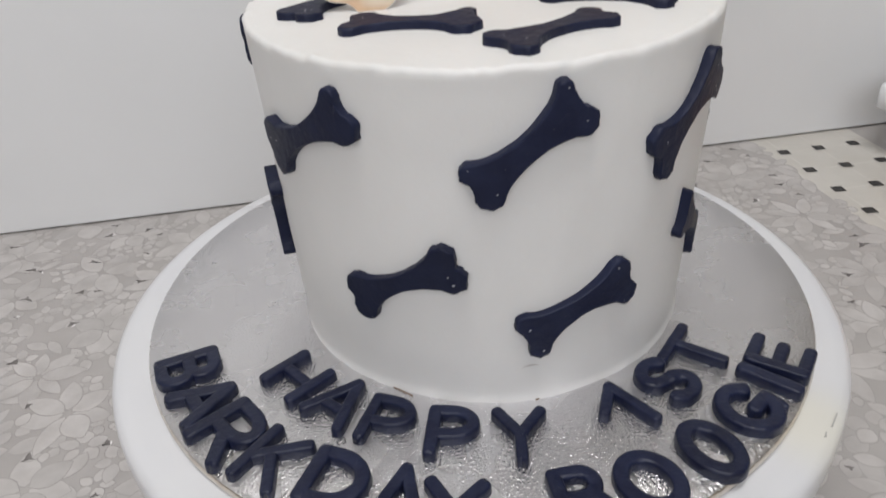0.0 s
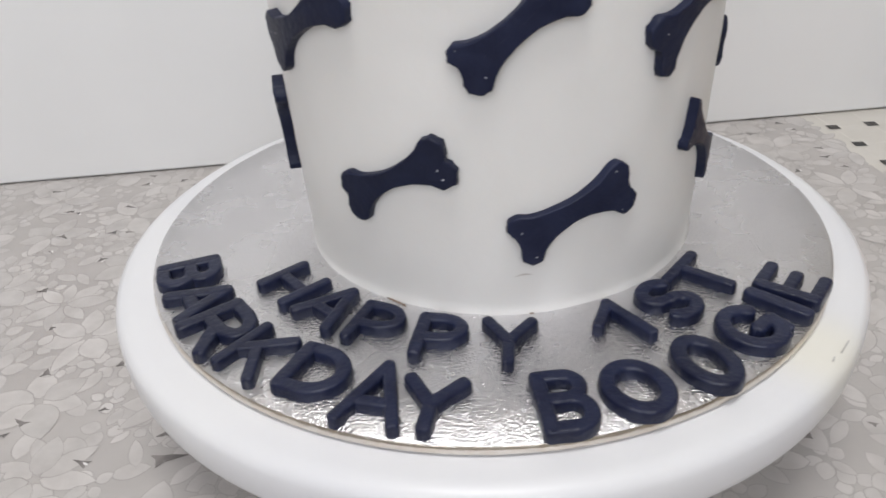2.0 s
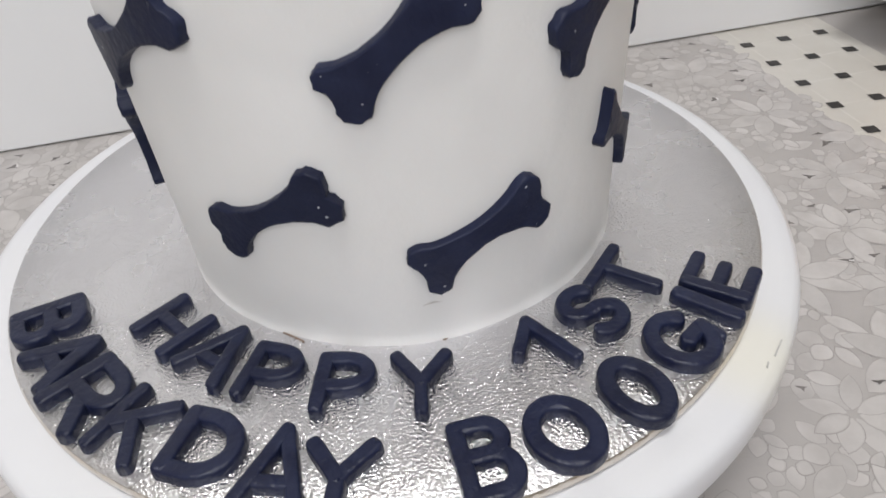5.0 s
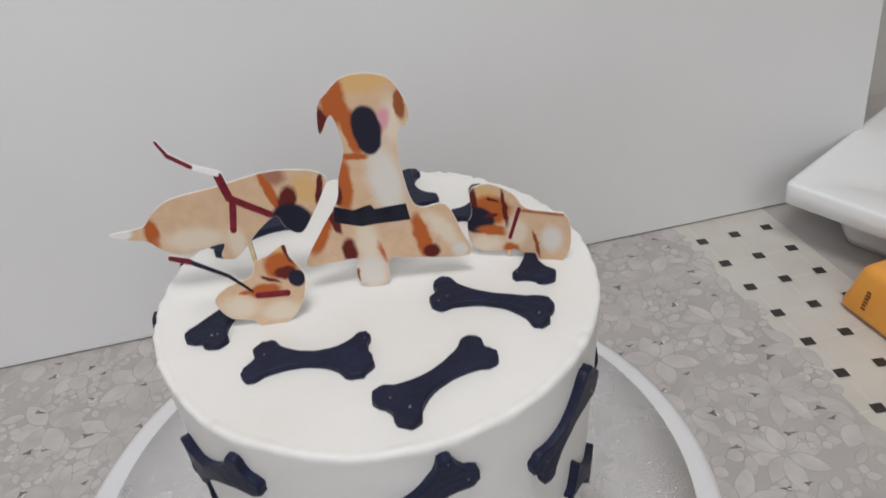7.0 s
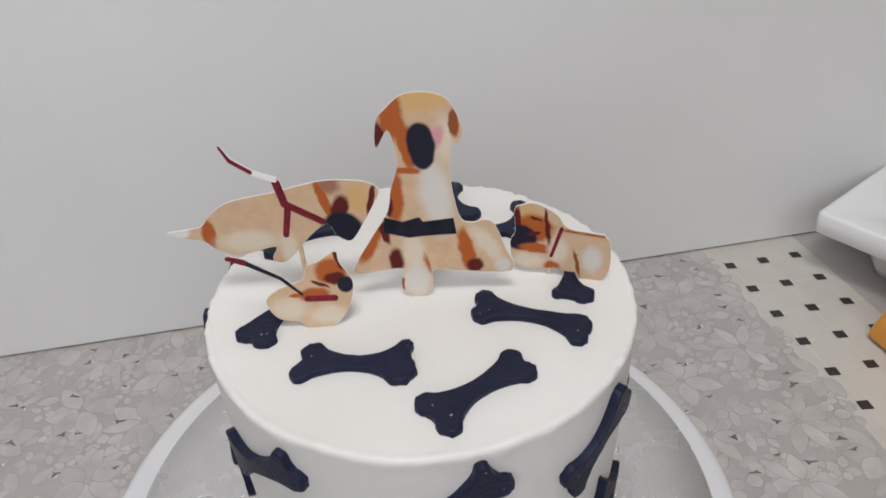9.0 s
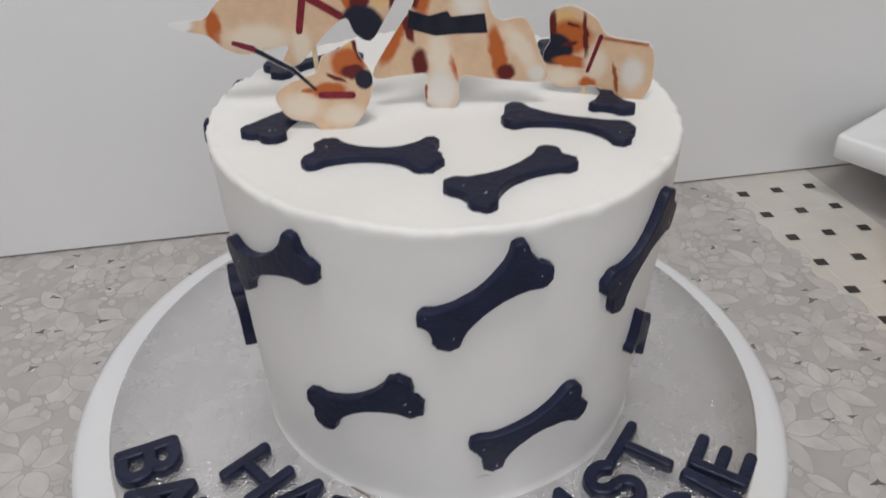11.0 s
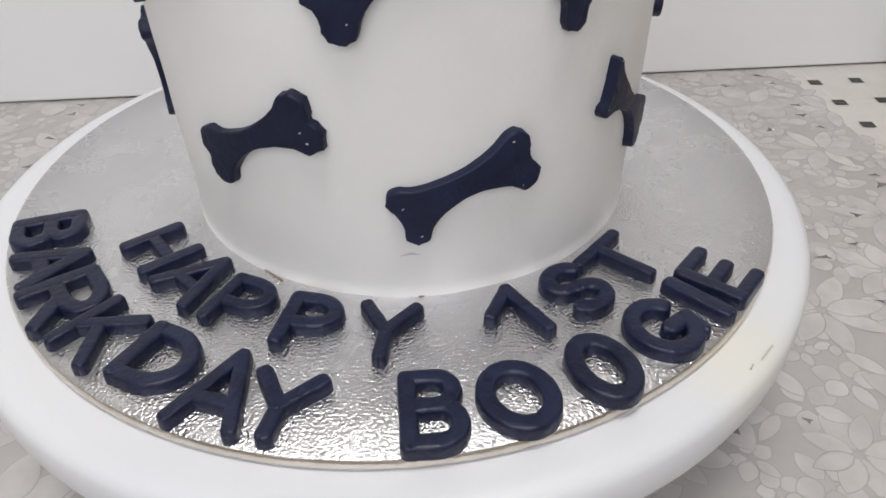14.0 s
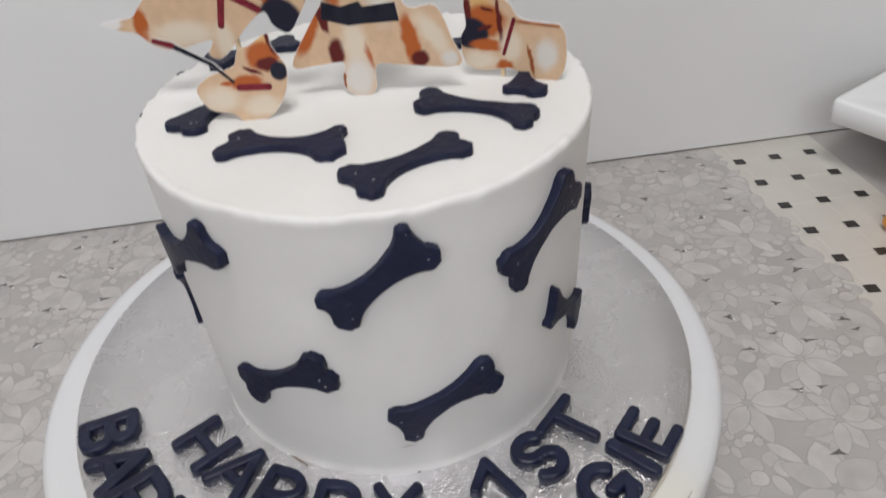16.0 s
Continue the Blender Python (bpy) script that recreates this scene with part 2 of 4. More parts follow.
bm = bmesh.new()
strip(bm, -0.012, 0.070, -0.03, 0.60, 0.00003)
band = part("band", bm, M["band"], cloth, "beige printed band", False)
bm = bmesh.new()
for k in range(3):
    strip(bm, 0.0281 * k - 0.0006, 0.0281 * k + 0.0006, -0.03, 0.60, 0.00004)
for k in range(-1, 20):
    strip(bm, -0.013, 0.070, 0.03056 * k - 0.0006, 0.03056 * k + 0.0006, 0.000045)
part("band_grid_print", bm, M["bandline"], band, smooth=False)
square_mesh = None
for k in range(-1, 12):
    for j in range(3):
        at = BAND0 + bu * 0.0281 * j + bv * 0.03056 * k
        if square_mesh is None:
            bm = bmesh.new()
            flat(bm, [(-0.0044, 0.0032), (0.0034, 0.0038), (0.0044, -0.0032), (-0.0034, -0.0038)], 0)
            sq = part("printed_square", bm, M["black"], band, smooth=False)
            square_mesh = sq.data
        else:
            sq = new("printed_square", square_mesh)
            sq.parent = band
        sq.location = (at.x, at.y, 0.00046)


def petal_outline(cx, cy, a, r0, r1, w):
    """A pointed oval petal from radius r0 to r1 that leaves (cx, cy) at angle a."""
    pts = []
    for side in (1, -1):
        for k in range(7):
            u = k / 7 if side > 0 else 1 - k / 7
            wide = side * w * max(0.0, math.sin(math.pi * u ** 0.86)) ** 0.78
            r = r0 + (r1 - r0) * u
            pts.append((cx + r * math.cos(a) - wide * math.sin(a), cy + r * math.sin(a) + wide * math.cos(a)))
    return pts


FLOWERS = [(-0.198, 0.006), (-0.206, 0.071), (0.211, 0.168), (0.223, 0.101), (0.184, 0.225), (-0.233, 0.128), (-0.187, 0.117), (0.173, 0.026)]
# places of the dark accents between the petals
ACCENTS = [(-0.170, -0.014), (-0.203, -0.022), (-0.163, -0.043), (-0.195, -0.053), (-0.125, -0.069), (-0.156, -0.073), (-0.228, 0.108), (-0.245, 0.044),
           (0.108, -0.083), (0.152, -0.036), (0.188, 0.189), (0.218, 0.196), (0.212, 0.225), (0.204, 0.257), (0.154, 0.215), (0.168, 0.152), (0.139, 0.146),
           (0.175, 0.123), (0.148, 0.117), (0.232, 0.132), (0.180, 0.090), (0.210, 0.101), (0.217, 0.070), (0.246, 0.078), (0.185, 0.064), (-0.274, 0.132),
           (-0.244, 0.141), (-0.237, 0.107), (-0.268, 0.102), (-0.193, 0.080), (-0.228, 0.077), (-0.172, 0.121), (-0.211, 0.149), (-0.179, 0.158),
           (-0.222, 0.180), (-0.246, 0.173), (-0.204, 0.117), (0.173, 0.250), (0.146, -0.008), (0.125, -0.044), (0.201, 0.034), (0.164, 0.154)]
rng = random.Random(11)
flowers, tries = [(x, y, 0.0245) for x, y in FLOWERS], 0
while tries < 13000:
    tries += 1
    x, y = rng.uniform(-0.62, 0.62), rng.uniform(-0.36, 0.40)
    room_y = -x * math.sin(radians(ROOM)) + y * math.cos(radians(ROOM))
    if room_y > 0.245 or room_y < -0.4 or -0.007 < across(x, y) < 0.22:
        continue
    if tries < 3500:
        size, apart = rng.choice((0.0255, 0.0235, 0.0215)), 0.80
    elif tries < 8000:
        size, apart = rng.choice((0.0150, 0.0125, 0.0105)), 0.52
    else:
        size, apart = rng.choice((0.0105, 0.0090, 0.0078)), 0.46
    if all((x - fx) ** 2 + (y - fy) ** 2 > (apart * (size + fs)) ** 2 for fx, fy, fs in flowers):
        flowers.append((x, y, size))
petal_bm, edge_bm, line_bm, gap_bm, fleck_bm = bmesh.new(), bmesh.new(), bmesh.new(), bmesh.new(), bmesh.new()
level = 0


def petal(x, y, a, r0, r1, w, base=0):
    """One petal with its darker outline, unless it would lie on the band."""
    global level
    if -0.005 < across(x + r1 * math.cos(a), y + r1 * math.sin(a)) < 0.066:
        return
    level += 1
    z = 0.00006 + base * 0.00007 + 0.0000011 * (level * 37 % 127)
    line = min(0.00022 + 0.00028 * rng.random(), 0.2 * w)
    flat(line_bm, petal_outline(x, y, a, r0, r1, w), z)
    flat(edge_bm, petal_outline(x, y, a, r0 + line, r1 - line, w - line), z + 0.0000012)
    line *= rng.uniform(1.6, 2.2)
    flat(petal_bm, petal_outline(x + rng.uniform(-0.0002, 0.0002), y + rng.uniform(-0.0002, 0.0002), a, r0 + line, r1 - line, w - line), z + 0.0000024)


for x, y, size in flowers:
    big = size > 0.016
    turn0 = rng.uniform(0, 6.28)
    if big:
        count = rng.choice((6, 7, 8))
        for k in range(count):
            a = turn0 + 2 * math.pi * (k + rng.uniform(-0.14, 0.14)) / count
            petal(x, y, a, size * 0.07, size * rng.uniform(0.86, 1.16), size * 0.62 * math.sin(math.pi / count) * rng.uniform(0.8, 1.12), 1)
    elif size > 0.0095:
        count = rng.choice((4, 5, 5))
        for k in range(count):
            a = turn0 + 2 * math.pi * k / count + rng.uniform(-0.2, 0.2)
            petal(x, y, a, size * 0.12, size * rng.uniform(0.75, 1.1), size * rng.uniform(0.24, 0.36))
    else:
        petal(x - 1.0 * size * math.cos(turn0), y - 1.0 * size * math.sin(turn0), turn0, 0, 2.1 * size, size * rng.uniform(0.38, 0.58))
for k, (gx, gy) in enumerate(ACCENTS + [(x + 0.021 * math.cos(7 * x + 9 * y), y + 0.021 * math.sin(7 * x + 9 * y)) for x, y, size in flowers if size > 0.016][8:]):
    if -0.018 < across(gx, gy) < 0.077:
        continue
    g, tip = rng.uniform(0.0016, 0.0033), rng.uniform(0, 6.28)
    if k == 4:
        g = 0.0052
    pts = []
    for t, q in ((0, 2.1), (0.55, 0.95), (1.1, 0.55), (1.9, 0.9), (2.3, 1.3), (2.9, 0.65), (3.5, 0.5), (4.2, 1.25), (4.9, 0.6), (5.6, 0.7)):
        q *= rng.uniform(0.75, 1.2)
        pts.append((gx + g * q * math.cos(tip + t), gy + g * q * 0.62 * math.sin(tip + t)))
    flat(gap_bm, pts, 0.00029 + 0.0000007 * k)
    if k % 5 == 0:
        f = rng.uniform(0.0009, 0.0018)
        for j in range(rng.choice((1, 1, 2))):
            flat(fleck_bm, petal_outline(gx + 0.7 * g, gy + 0.0012 * j - 0.3 * g, tip, 0, 2.4 * f, 0.42 * f), 0.00038 + 0.0000007 * len(fleck_bm.faces))
tagged(part("petal_edge_print", edge_bm, M["edge"], cloth, smooth=False), kind="stuff")
tagged(part("white_fleck_print", fleck_bm, M["fleck"], cloth, smooth=False), kind="stuff")
tagged(part("flower_line_print", line_bm, M["line"], cloth, smooth=False), kind="stuff")
tagged(part("petal_print", petal_bm, M["petal"], cloth, "pale grey printed petals", False), kind="stuff")
tagged(part("dark_leaf_print", gap_bm, M["gap"], cloth, smooth=False), kind="stuff")

# ---------------------------------------------------------------- white board that leans behind the cake
LEAN_BACK = 8.0
bm = bmesh.new()
box(bm, -0.95, 0.4305, 0.0, 0.010, 0.0, 0.80, bevel=0.0015)
board = link("backdrop_board", bm, M["panel"], False)
board.matrix_basis = RM @ pose(0, 0.2368, 0.0012, -LEAN_BACK, 0, 0)
tagged(board, "large plain white board leaning against the wall behind the cake", "board")

# ---------------------------------------------------------------- cake turntable
turntable = thing("cake_turntable", "round white plastic cake turntable standing on the cloth", "cake stand", at=pose(-0.0012, 0, 0))
bm = bmesh.new()
revolve(bm, [(0, 0.0716), (0.134, 0.0716), (0.1375, 0.0711), (0.1398, 0.0696), (0.1406, 0.0672), (0.1408, 0.0630), (0.1406, 0.0580),
             (0.1398, 0.0552), (0.1385, 0.0545), (0.1370, 0.0552), (0.1365, 0.0610), (0.10, 0.0640), (0, 0.0645)], 160)
part("plate", bm, M["plastic"], turntable)
bm = bmesh.new()
revolve(bm, [(0, 0.066), (0.030, 0.065), (0.032, 0.050), (0.040, 0.030), (0.070, 0.014), (0.090, 0.010), (0.0925, 0.006), (0.092, 0.0012), (0, 0.0012)], 96)
part("foot", bm, M["plastic"], turntable)

for x, y, turn, ln in ((0.1132, -0.0780, 55, 0.0070), (0.1082, -0.0838, 62, 0.0022)):
    bm = bmesh.new()
    box(bm, -ln / 2, ln / 2, -0.00022, 0.00022, 0, 0.0002)
    scuff = part("scuff_mark", bm, M["scuff"], turntable, "thin dark scuff", False)
    scuff.matrix_basis = pose(x, y, 0.07155, 0, 0, turn)

# faint yellow stain on the plate's rim
nt = M["plastic"].node_tree
at = nt.nodes.new("ShaderNodeVectorMath")
at.operation = "DISTANCE"
at.inputs[1].default_value = (0.106, -0.079, 0.0716)
nt.links.new(nt.nodes["Texture Coordinate"].outputs["Object"], at.inputs[0])
fade = nt.nodes.new("ShaderNodeMapRange")
fade.interpolation_type = "SMOOTHSTEP"
fade.inputs[1].default_value, fade.inputs[2].default_value = 0.004, 0.026
fade.inputs[3].default_value, fade.inputs[4].default_value = 0.55, 0.0
nt.links.new(at.outputs["Value"], fade.inputs[0])
tint = nt.nodes.new("ShaderNodeMix")
tint.data_type = "RGBA"
tint.inputs[7].default_value = (0.72, 0.69, 0.57, 1)
base_in = nt.nodes["Principled BSDF"].inputs["Base Color"]
nt.links.new(fade.outputs[0], tint.inputs[0])
nt.links.new(base_in.links[0].from_socket, tint.inputs[6])
nt.links.new(tint.outputs[2], base_in)

# silver cake board
cake_board = thing("cake_board", "round silver foil cake board with an embossed texture", "cake board")
ZB = 0.0757
bm = bmesh.new()
revolve(bm, [(0, ZB), (0.06, ZB), (0.11, ZB), (0.1256, ZB), (0.1266, ZB - 0.0005)], 200)
part("foil_top", bm, M["foil"], cake_board)
bm = bmesh.new()
revolve(bm, [(0.1266, ZB - 0.0006), (0.1271, ZB - 0.0014), (0.1271, ZB - 0.0030), (0.1264, 0.0719), (0, 0.0719)], 200)
part("rim", bm, M["gilt"], cake_board, "folded foil edge with a warm sheen")

# ---------------------------------------------------------------- cake
CX, CY = 0.0058, 0.0030
SLOPE = (0.0, 0.004)
TOP = 0.1885


def cake_radius(z):
    k = min(max((z - ZB) / (TOP - ZB), 0), 1)
    return 0.0734 + 0.0034 * k


def cake_top(x, y):
    return TOP + SLOPE[0] * (x - CX) + SLOPE[1] * (y - CY)


def icing(co, a, r, z):
    k = (z - ZB) / (TOP - ZB)
    p = Vector((math.cos(a) * 2.2, math.sin(a) * 2.2, z * 22))
    d = 0.0007 * noise.noise(p) + 0.00025 * noise.noise(p * 4.1)
    lip = 0.0
    if r > 0.0725 and k > 0.962:
        edge = min(1.0, (k - 0.962) / 0.03) * min(1.0, (r - 0.0725) / 0.002)
        lip = edge * edge * sum(h * noise.noise(Vector((math.cos(a) * f, math.sin(a) * f, 3.0 * f))) for f, h in ((6, 0.0004), (17, 0.00055), (38, 0.0005), (70, 0.0003)))
    scale_r = 1 + (d + 0.7 * lip) / max(r, 0.02) if r > 0.06 else 1.0
    tilt = (SLOPE[0] * co.x + SLOPE[1] * co.y) * max(k, 0) ** 2
    top_d = 0.0005 * noise.noise(Vector((co.x * 50, co.y * 50, 1.0))) * (1 if k > 0.97 else 0)
    return Vector((co.x * scale_r, co.y * scale_r, z + tilt + lip + top_d))


cake = thing("cake", "round white iced cake with smooth sides on a silver board", "cake", at=pose(CX, CY, 0))
prof = [(0.0741, ZB - 0.0002), (0.0738, ZB + 0.0008), (0.0735, ZB + 0.0022)]
prof += [(cake_radius(ZB + 0.004 + (TOP - 0.008 - ZB) * k / 26), ZB + 0.004 + (TOP - 0.008 - ZB) * k / 26) for k in range(27)]
rt = cake_radius(TOP)
prof += [(rt, TOP - 0.0030), (rt, TOP - 0.0016), (rt - 0.0001, TOP - 0.0010), (rt - 0.0004, TOP - 0.0005), (rt - 0.0008, TOP - 0.0001), (rt - 0.0014, TOP + 0.0001), (rt - 0.0022, TOP + 0.0001), (rt - 0.0032, TOP)]
prof += [(r, TOP) for r in (0.0722, 0.0705, 0.066, 0.058, 0.050, 0.042, 0.034, 0.026, 0.018, 0.010)] + [(0, TOP)]
cut = len(prof) - 11
bm = bmesh.new()
revolve(bm, prof[:cut], 300, icing)
part("side_icing", bm, M["icing"], cake)
bm = bmesh.new()
revolve(bm, prof[cut - 1:], 300, icing)
part("top_icing", bm, M["icing"], cake)


# faint curved smear under one of the bones
bm = bmesh.new()
low, high = [], []
for k in range(9):
    a = radians(6.9 + 4.4 * k / 8)
    z = 0.0900 + 0.0006 * math.sin(math.pi * k / 8) + 0.0004 * k / 8
    r = cake_radius(z) + 0.0004
    w = 0.00035 * math.sin(math.pi * (k + 0.4) / 8.8)
    low.append(bm.verts.new((r * math.sin(a), -r * math.cos(a), z - w)))
    high.append(bm.verts.new((r * math.sin(a), -r * math.cos(a), z + w)))
for k in range(8):
    bm.faces.new((low[k], low[k + 1], high[k + 1], high[k]))
part("smear", bm, M["smear"], cake, "thin grey smear on the icing")


# ---------------------------------------------------------------- fondant bones
def bone_outline(lobes, waist, rg):
    """Closed outline of a dog bone along x, in metres: lobes (x, y, radius) upper left, lower left, upper right, lower right; waist is
    the upper and lower edge of the shaft at its middle. Millimetres in."""
    ul, ll, ur, lr = lobes

    def arc(lobe, other, a0, a1):
        x, y, r = lobe
        pts = []
        for k in range(10):
            a = radians(a0 + (a1 - a0) * k / 9)
            q = r * (1 + rg.uniform(-0.05, 0.05)) * (1.07 if k in (3, 6) else 1.0)
            p = (x + q * math.cos(a), y + q * math.sin(a))
            if math.dist(p, other[:2]) > 0.97 * other[2]:
                pts.append(p)
        return pts

    def end(first, second):
        p, q = first[-1], second[0]
        return first + [((p[0] + q[0]) / 2 * 0.985, (p[1] + q[1]) / 2)] + second

    def run(p, q, edge):
        pts = []
        for k in range(1, 12):
            t = k / 12
            dip = math.sin(math.pi * t) ** 0.62
            pts.append((p[0] + (q[0] - p[0]) * t, (p[1] + (q[1] - p[1]) * t) * (1 - dip) + edge * dip + rg.uniform(-0.12, 0.12)))
        return pts

    right = end(arc(lr, ur, -112, 40), arc(ur, lr, -40, 112))
    left = end(arc(ul, ll, 68, 220), arc(ll, ul, 140, 292))
    loop = right + run(right[-1], left[0], waist[0]) + left + run(left[-1], right[0], waist[1])
    return [(x / 1000, y / 1000) for x, y in loop]


def bone(seed, group, centre, turn, lobes, waist, place, thick=0.0030):
    """A cut fondant bone; centre in the plane of its support (metres), turn in degrees, the rest in millimetres."""
    rg = random.Random(seed)
    loop = bone_outline(lobes, waist, rg)
    spine = sum(abs(p[0]) for p in lobes) / 4000 - 0.0005
    bow = (waist[0] + waist[1]) / 2000
    along = radians(turn)
    ca, sa = math.cos(along), math.sin(along)

    def put(x, y, z):
        return place(centre[0] + x * ca - y * sa, centre[1] + x * sa + y * ca, z)

    bm = bmesh.new()
    made = []
    for inward, z in ((-0.02, -0.0008), (0.0, 0.35 * thick), (0.0, 0.80 * thick), (0.025, 0.93 * thick), (0.075, 1.0 * thick), (0.2, 1.0 * thick), (0.6, 1.0 * thick), (1.0, 1.0 * thick)):
        ring = []
        for x, y in loop:
            k = max(-spine, min(spine, x))
            mid = bow * (1 - (k / spine) ** 2)
            worn = rg.uniform(-1, 1) * 0.035 * thick if 0 < inward < 0.15 else 0.0
            ring.append(bm.verts.new(put(x + (k - x) * inward, y + (mid - y) * inward, z + worn)))
        made.append(ring)
    n = len(loop)
    for p, q in zip(made, made[1:]):
        for i in range(n):
            bm.faces.new((p[i], p[(i + 1) % n], q[(i + 1) % n], q[i]))
    bmesh.ops.remove_doubles(bm, verts=made[-1], dist=0.00005)
    where = "top" if group.endswith("top") else "side"
    ob = thing("fondant_bone", "dark navy fondant bone stuck on the " + where + " of the iced cake", "cake decoration", group)
    body = part("body", bm, M["navy"], ob)
    rg = random.Random(seed * 7)
    dust = bmesh.new()
    for k in range(rg.choice((2, 3, 4))):
        lx, ly, lr = rg.choice(lobes)
        x, y = (lx + lr * rg.uniform(-0.5, 0.5)) / 1000, (ly + lr * rg.uniform(-0.5, 0.5)) / 1000
        a, size = rg.uniform(0, 6.28), rg.uniform(0.00013, 0.00030)
        ring = []
        for j in range(5):
            q = size * rg.uniform(0.5, 1.5)
            ring.append(dust.verts.new(put(x + q * 1.5 * math.cos(a + 1.257 * j), y + q * math.sin(a + 1.257 * j), thick + 0.00006)))
        tip = dust.verts.new(put(x, y, thick + 0.00025))
        for j in range(5):
            dust.faces.new((ring[j], ring[(j + 1) % 5], tip))
    tagged(part("icing_dust", dust, M["dust"], body, "tiny specks of white icing", False), kind="stuff")
    return ob


def on_side(s, z, out):
    a = s / 0.0755
    r = cake_radius(z) + out
    return (CX + r * math.sin(a), CY - r * math.cos(a), z)


def on_top(x, y, out):
    return (x, y, cake_top(x, y) + out)


def arc(deg, z):
    return (radians(deg) * 0.0755, z)


# centre, turn, lobes, shaft edges
SIDE_BONES = [
    (arc(-41.8, 0.1659), 30.1, ((-17.3, 3.0, 6.1), (-19.1, -4.0, 4.7), (17.9, 4.9, 2.6), (16.0, -3.9, 4.8)), (2.4, -3.5)),
    (arc(7.1, 0.1674), 41.3, ((-15.1, 4.2, 3.0), (-15.7, -4.2, 4.2), (16.8, 5.2, 2.2), (14.0, -5.5, 4.5)), (2.6, -4.2)),
    (arc(-20.1, 0.1224), 29.4, ((-15.0, 3.3, 4.8), (-17.4, -3.8, 4.5), (16.0, 3.0, 4.3), (15.0, -4.3, 4.7)), (3.5, -2.2)),
    (arc(19.9, 0.1110), 24.0, ((-15.4, 4.3, 3.6), (-15.2, -6.1, 3.9), (15.9, 3.8, 4.3), (15.2, -5.7, 4.5)), (4.8, -2.4)),
    (arc(48.1, 0.1646), 38.5, ((-12.5, 4.2, 5.1), (-16.7, -5.0, 2.9), (15.2, 3.4, 3.8), (14.2, -7.1, 5.2)), (4.3, -1.8)),
    (arc(62.6, 0.1181), -42.4, ((-18.4, 5.4, 0.9), (-11.6, -6.0, 2.1), (15.6, 2.9, 5.4), (17.4, -2.6, 4.3)), (3.1, -1.3)),
    (arc(-74.5, 0.1192), -97.0, ((-13.6, 4.2, 3.4), (-14.4, -3.6, 3.2), (14.2, 2.4, 2.2), (14.8, -2.6, 2.2)), (0.9, -1.3)),
    (arc(100.0, 0.1410), 2.0, ((-15.0, 4.2, 4.4), (-14.0, -4.2, 4.6), (15.0, 4.2, 4.4), (15.0, -4.2, 4.4)), (2.4, -2.4)),
    (arc(-98.0, 0.1782), 176.0, ((-14.0, 4.0, 4.4), (-14.0, -4.0, 4.4), (14.0, 4.0, 4.4), (14.0, -4.0, 4.4)), (2.4, -2.4)),
]
for k, spec in enumerate(SIDE_BONES):
    bone(20 + k, "bones on the cake side", *spec, on_side, 0.0042 if k == 6 else 0.0030)
TOP_BONES = [
    ((-0.0413, -0.0081), 51.4, ((-16.2, 2.1, 3.6), (-13.5, -4.3, 4.7), (15.0, 3.8, 4.8), (14.9, -3.9, 4.9)), (4.8, -0.9)),
    ((-0.0147, -0.0343), -0.5, ((-13.2, 3.7, 4.6), (-16.6, -5.1, 3.4), (16.0, 6.2, 2.8), (14.1, -4.4, 5.9)), (1.6, -3.6)),
    ((0.0250, -0.0478), 36.5, ((-15.9, 4.3, 4.2), (-15.3, -5.4, 4.4), (15.6, 3.5, 3.9), (15.2, -3.7, 3.8)), (3.1, -3.0)),
    ((0.0437, -0.0156), -21.3, ((-17.7, 4.6, 3.8), (-15.4, -3.1, 4.4), (15.7, 0.9, 5.1), (17.2, -4.6, 3.5)), (3.5, -1.3)),
    ((0.0612, 0.0083), 78.6, ((-12.2, 4.1, 2.2), (-11.4, -4.3, 4.2), (11.9, 3.6, 4.2), (11.7, -3.8, 4.5)), (2.9, -1.1)),
    ((0.0181, 0.0606), 109.0, ((-11.0, 4.0, 4.0), (-10.5, -4.0, 4.2), (10.5, 4.0, 4.2), (11.0, -4.0, 4.2)), (2.6, -2.6)),
    ((0.0442, 0.0453), 63.0, ((-9.5, 3.4, 3.6), (-9.0, -3.4, 3.6), (9.5, 3.4, 3.6), (9.5, -3.4, 3.6)), (2.2, -2.2)),
    ((-0.0426, 0.0394), 30.0, ((-14.0, 3.8, 4.0), (-14.0, -3.8, 4.0), (14.0, 3.4, 3.8), (14.0, -3.4, 3.8)), (2.4, -2.4)),
]
for k, spec in enumerate(TOP_BONES):
    bone(50 + k, "bones on the cake top", *spec, on_top, 0.0025)


# ---------------------------------------------------------------- fondant letters
def oval(cx, cy, rx, ry, a0, a1, n=14):
    return [(cx + rx * math.cos(radians(a0 + (a1 - a0) * k / n)), cy + ry * math.sin(radians(a0 + (a1 - a0) * k / n))) for k in range(n + 1)]


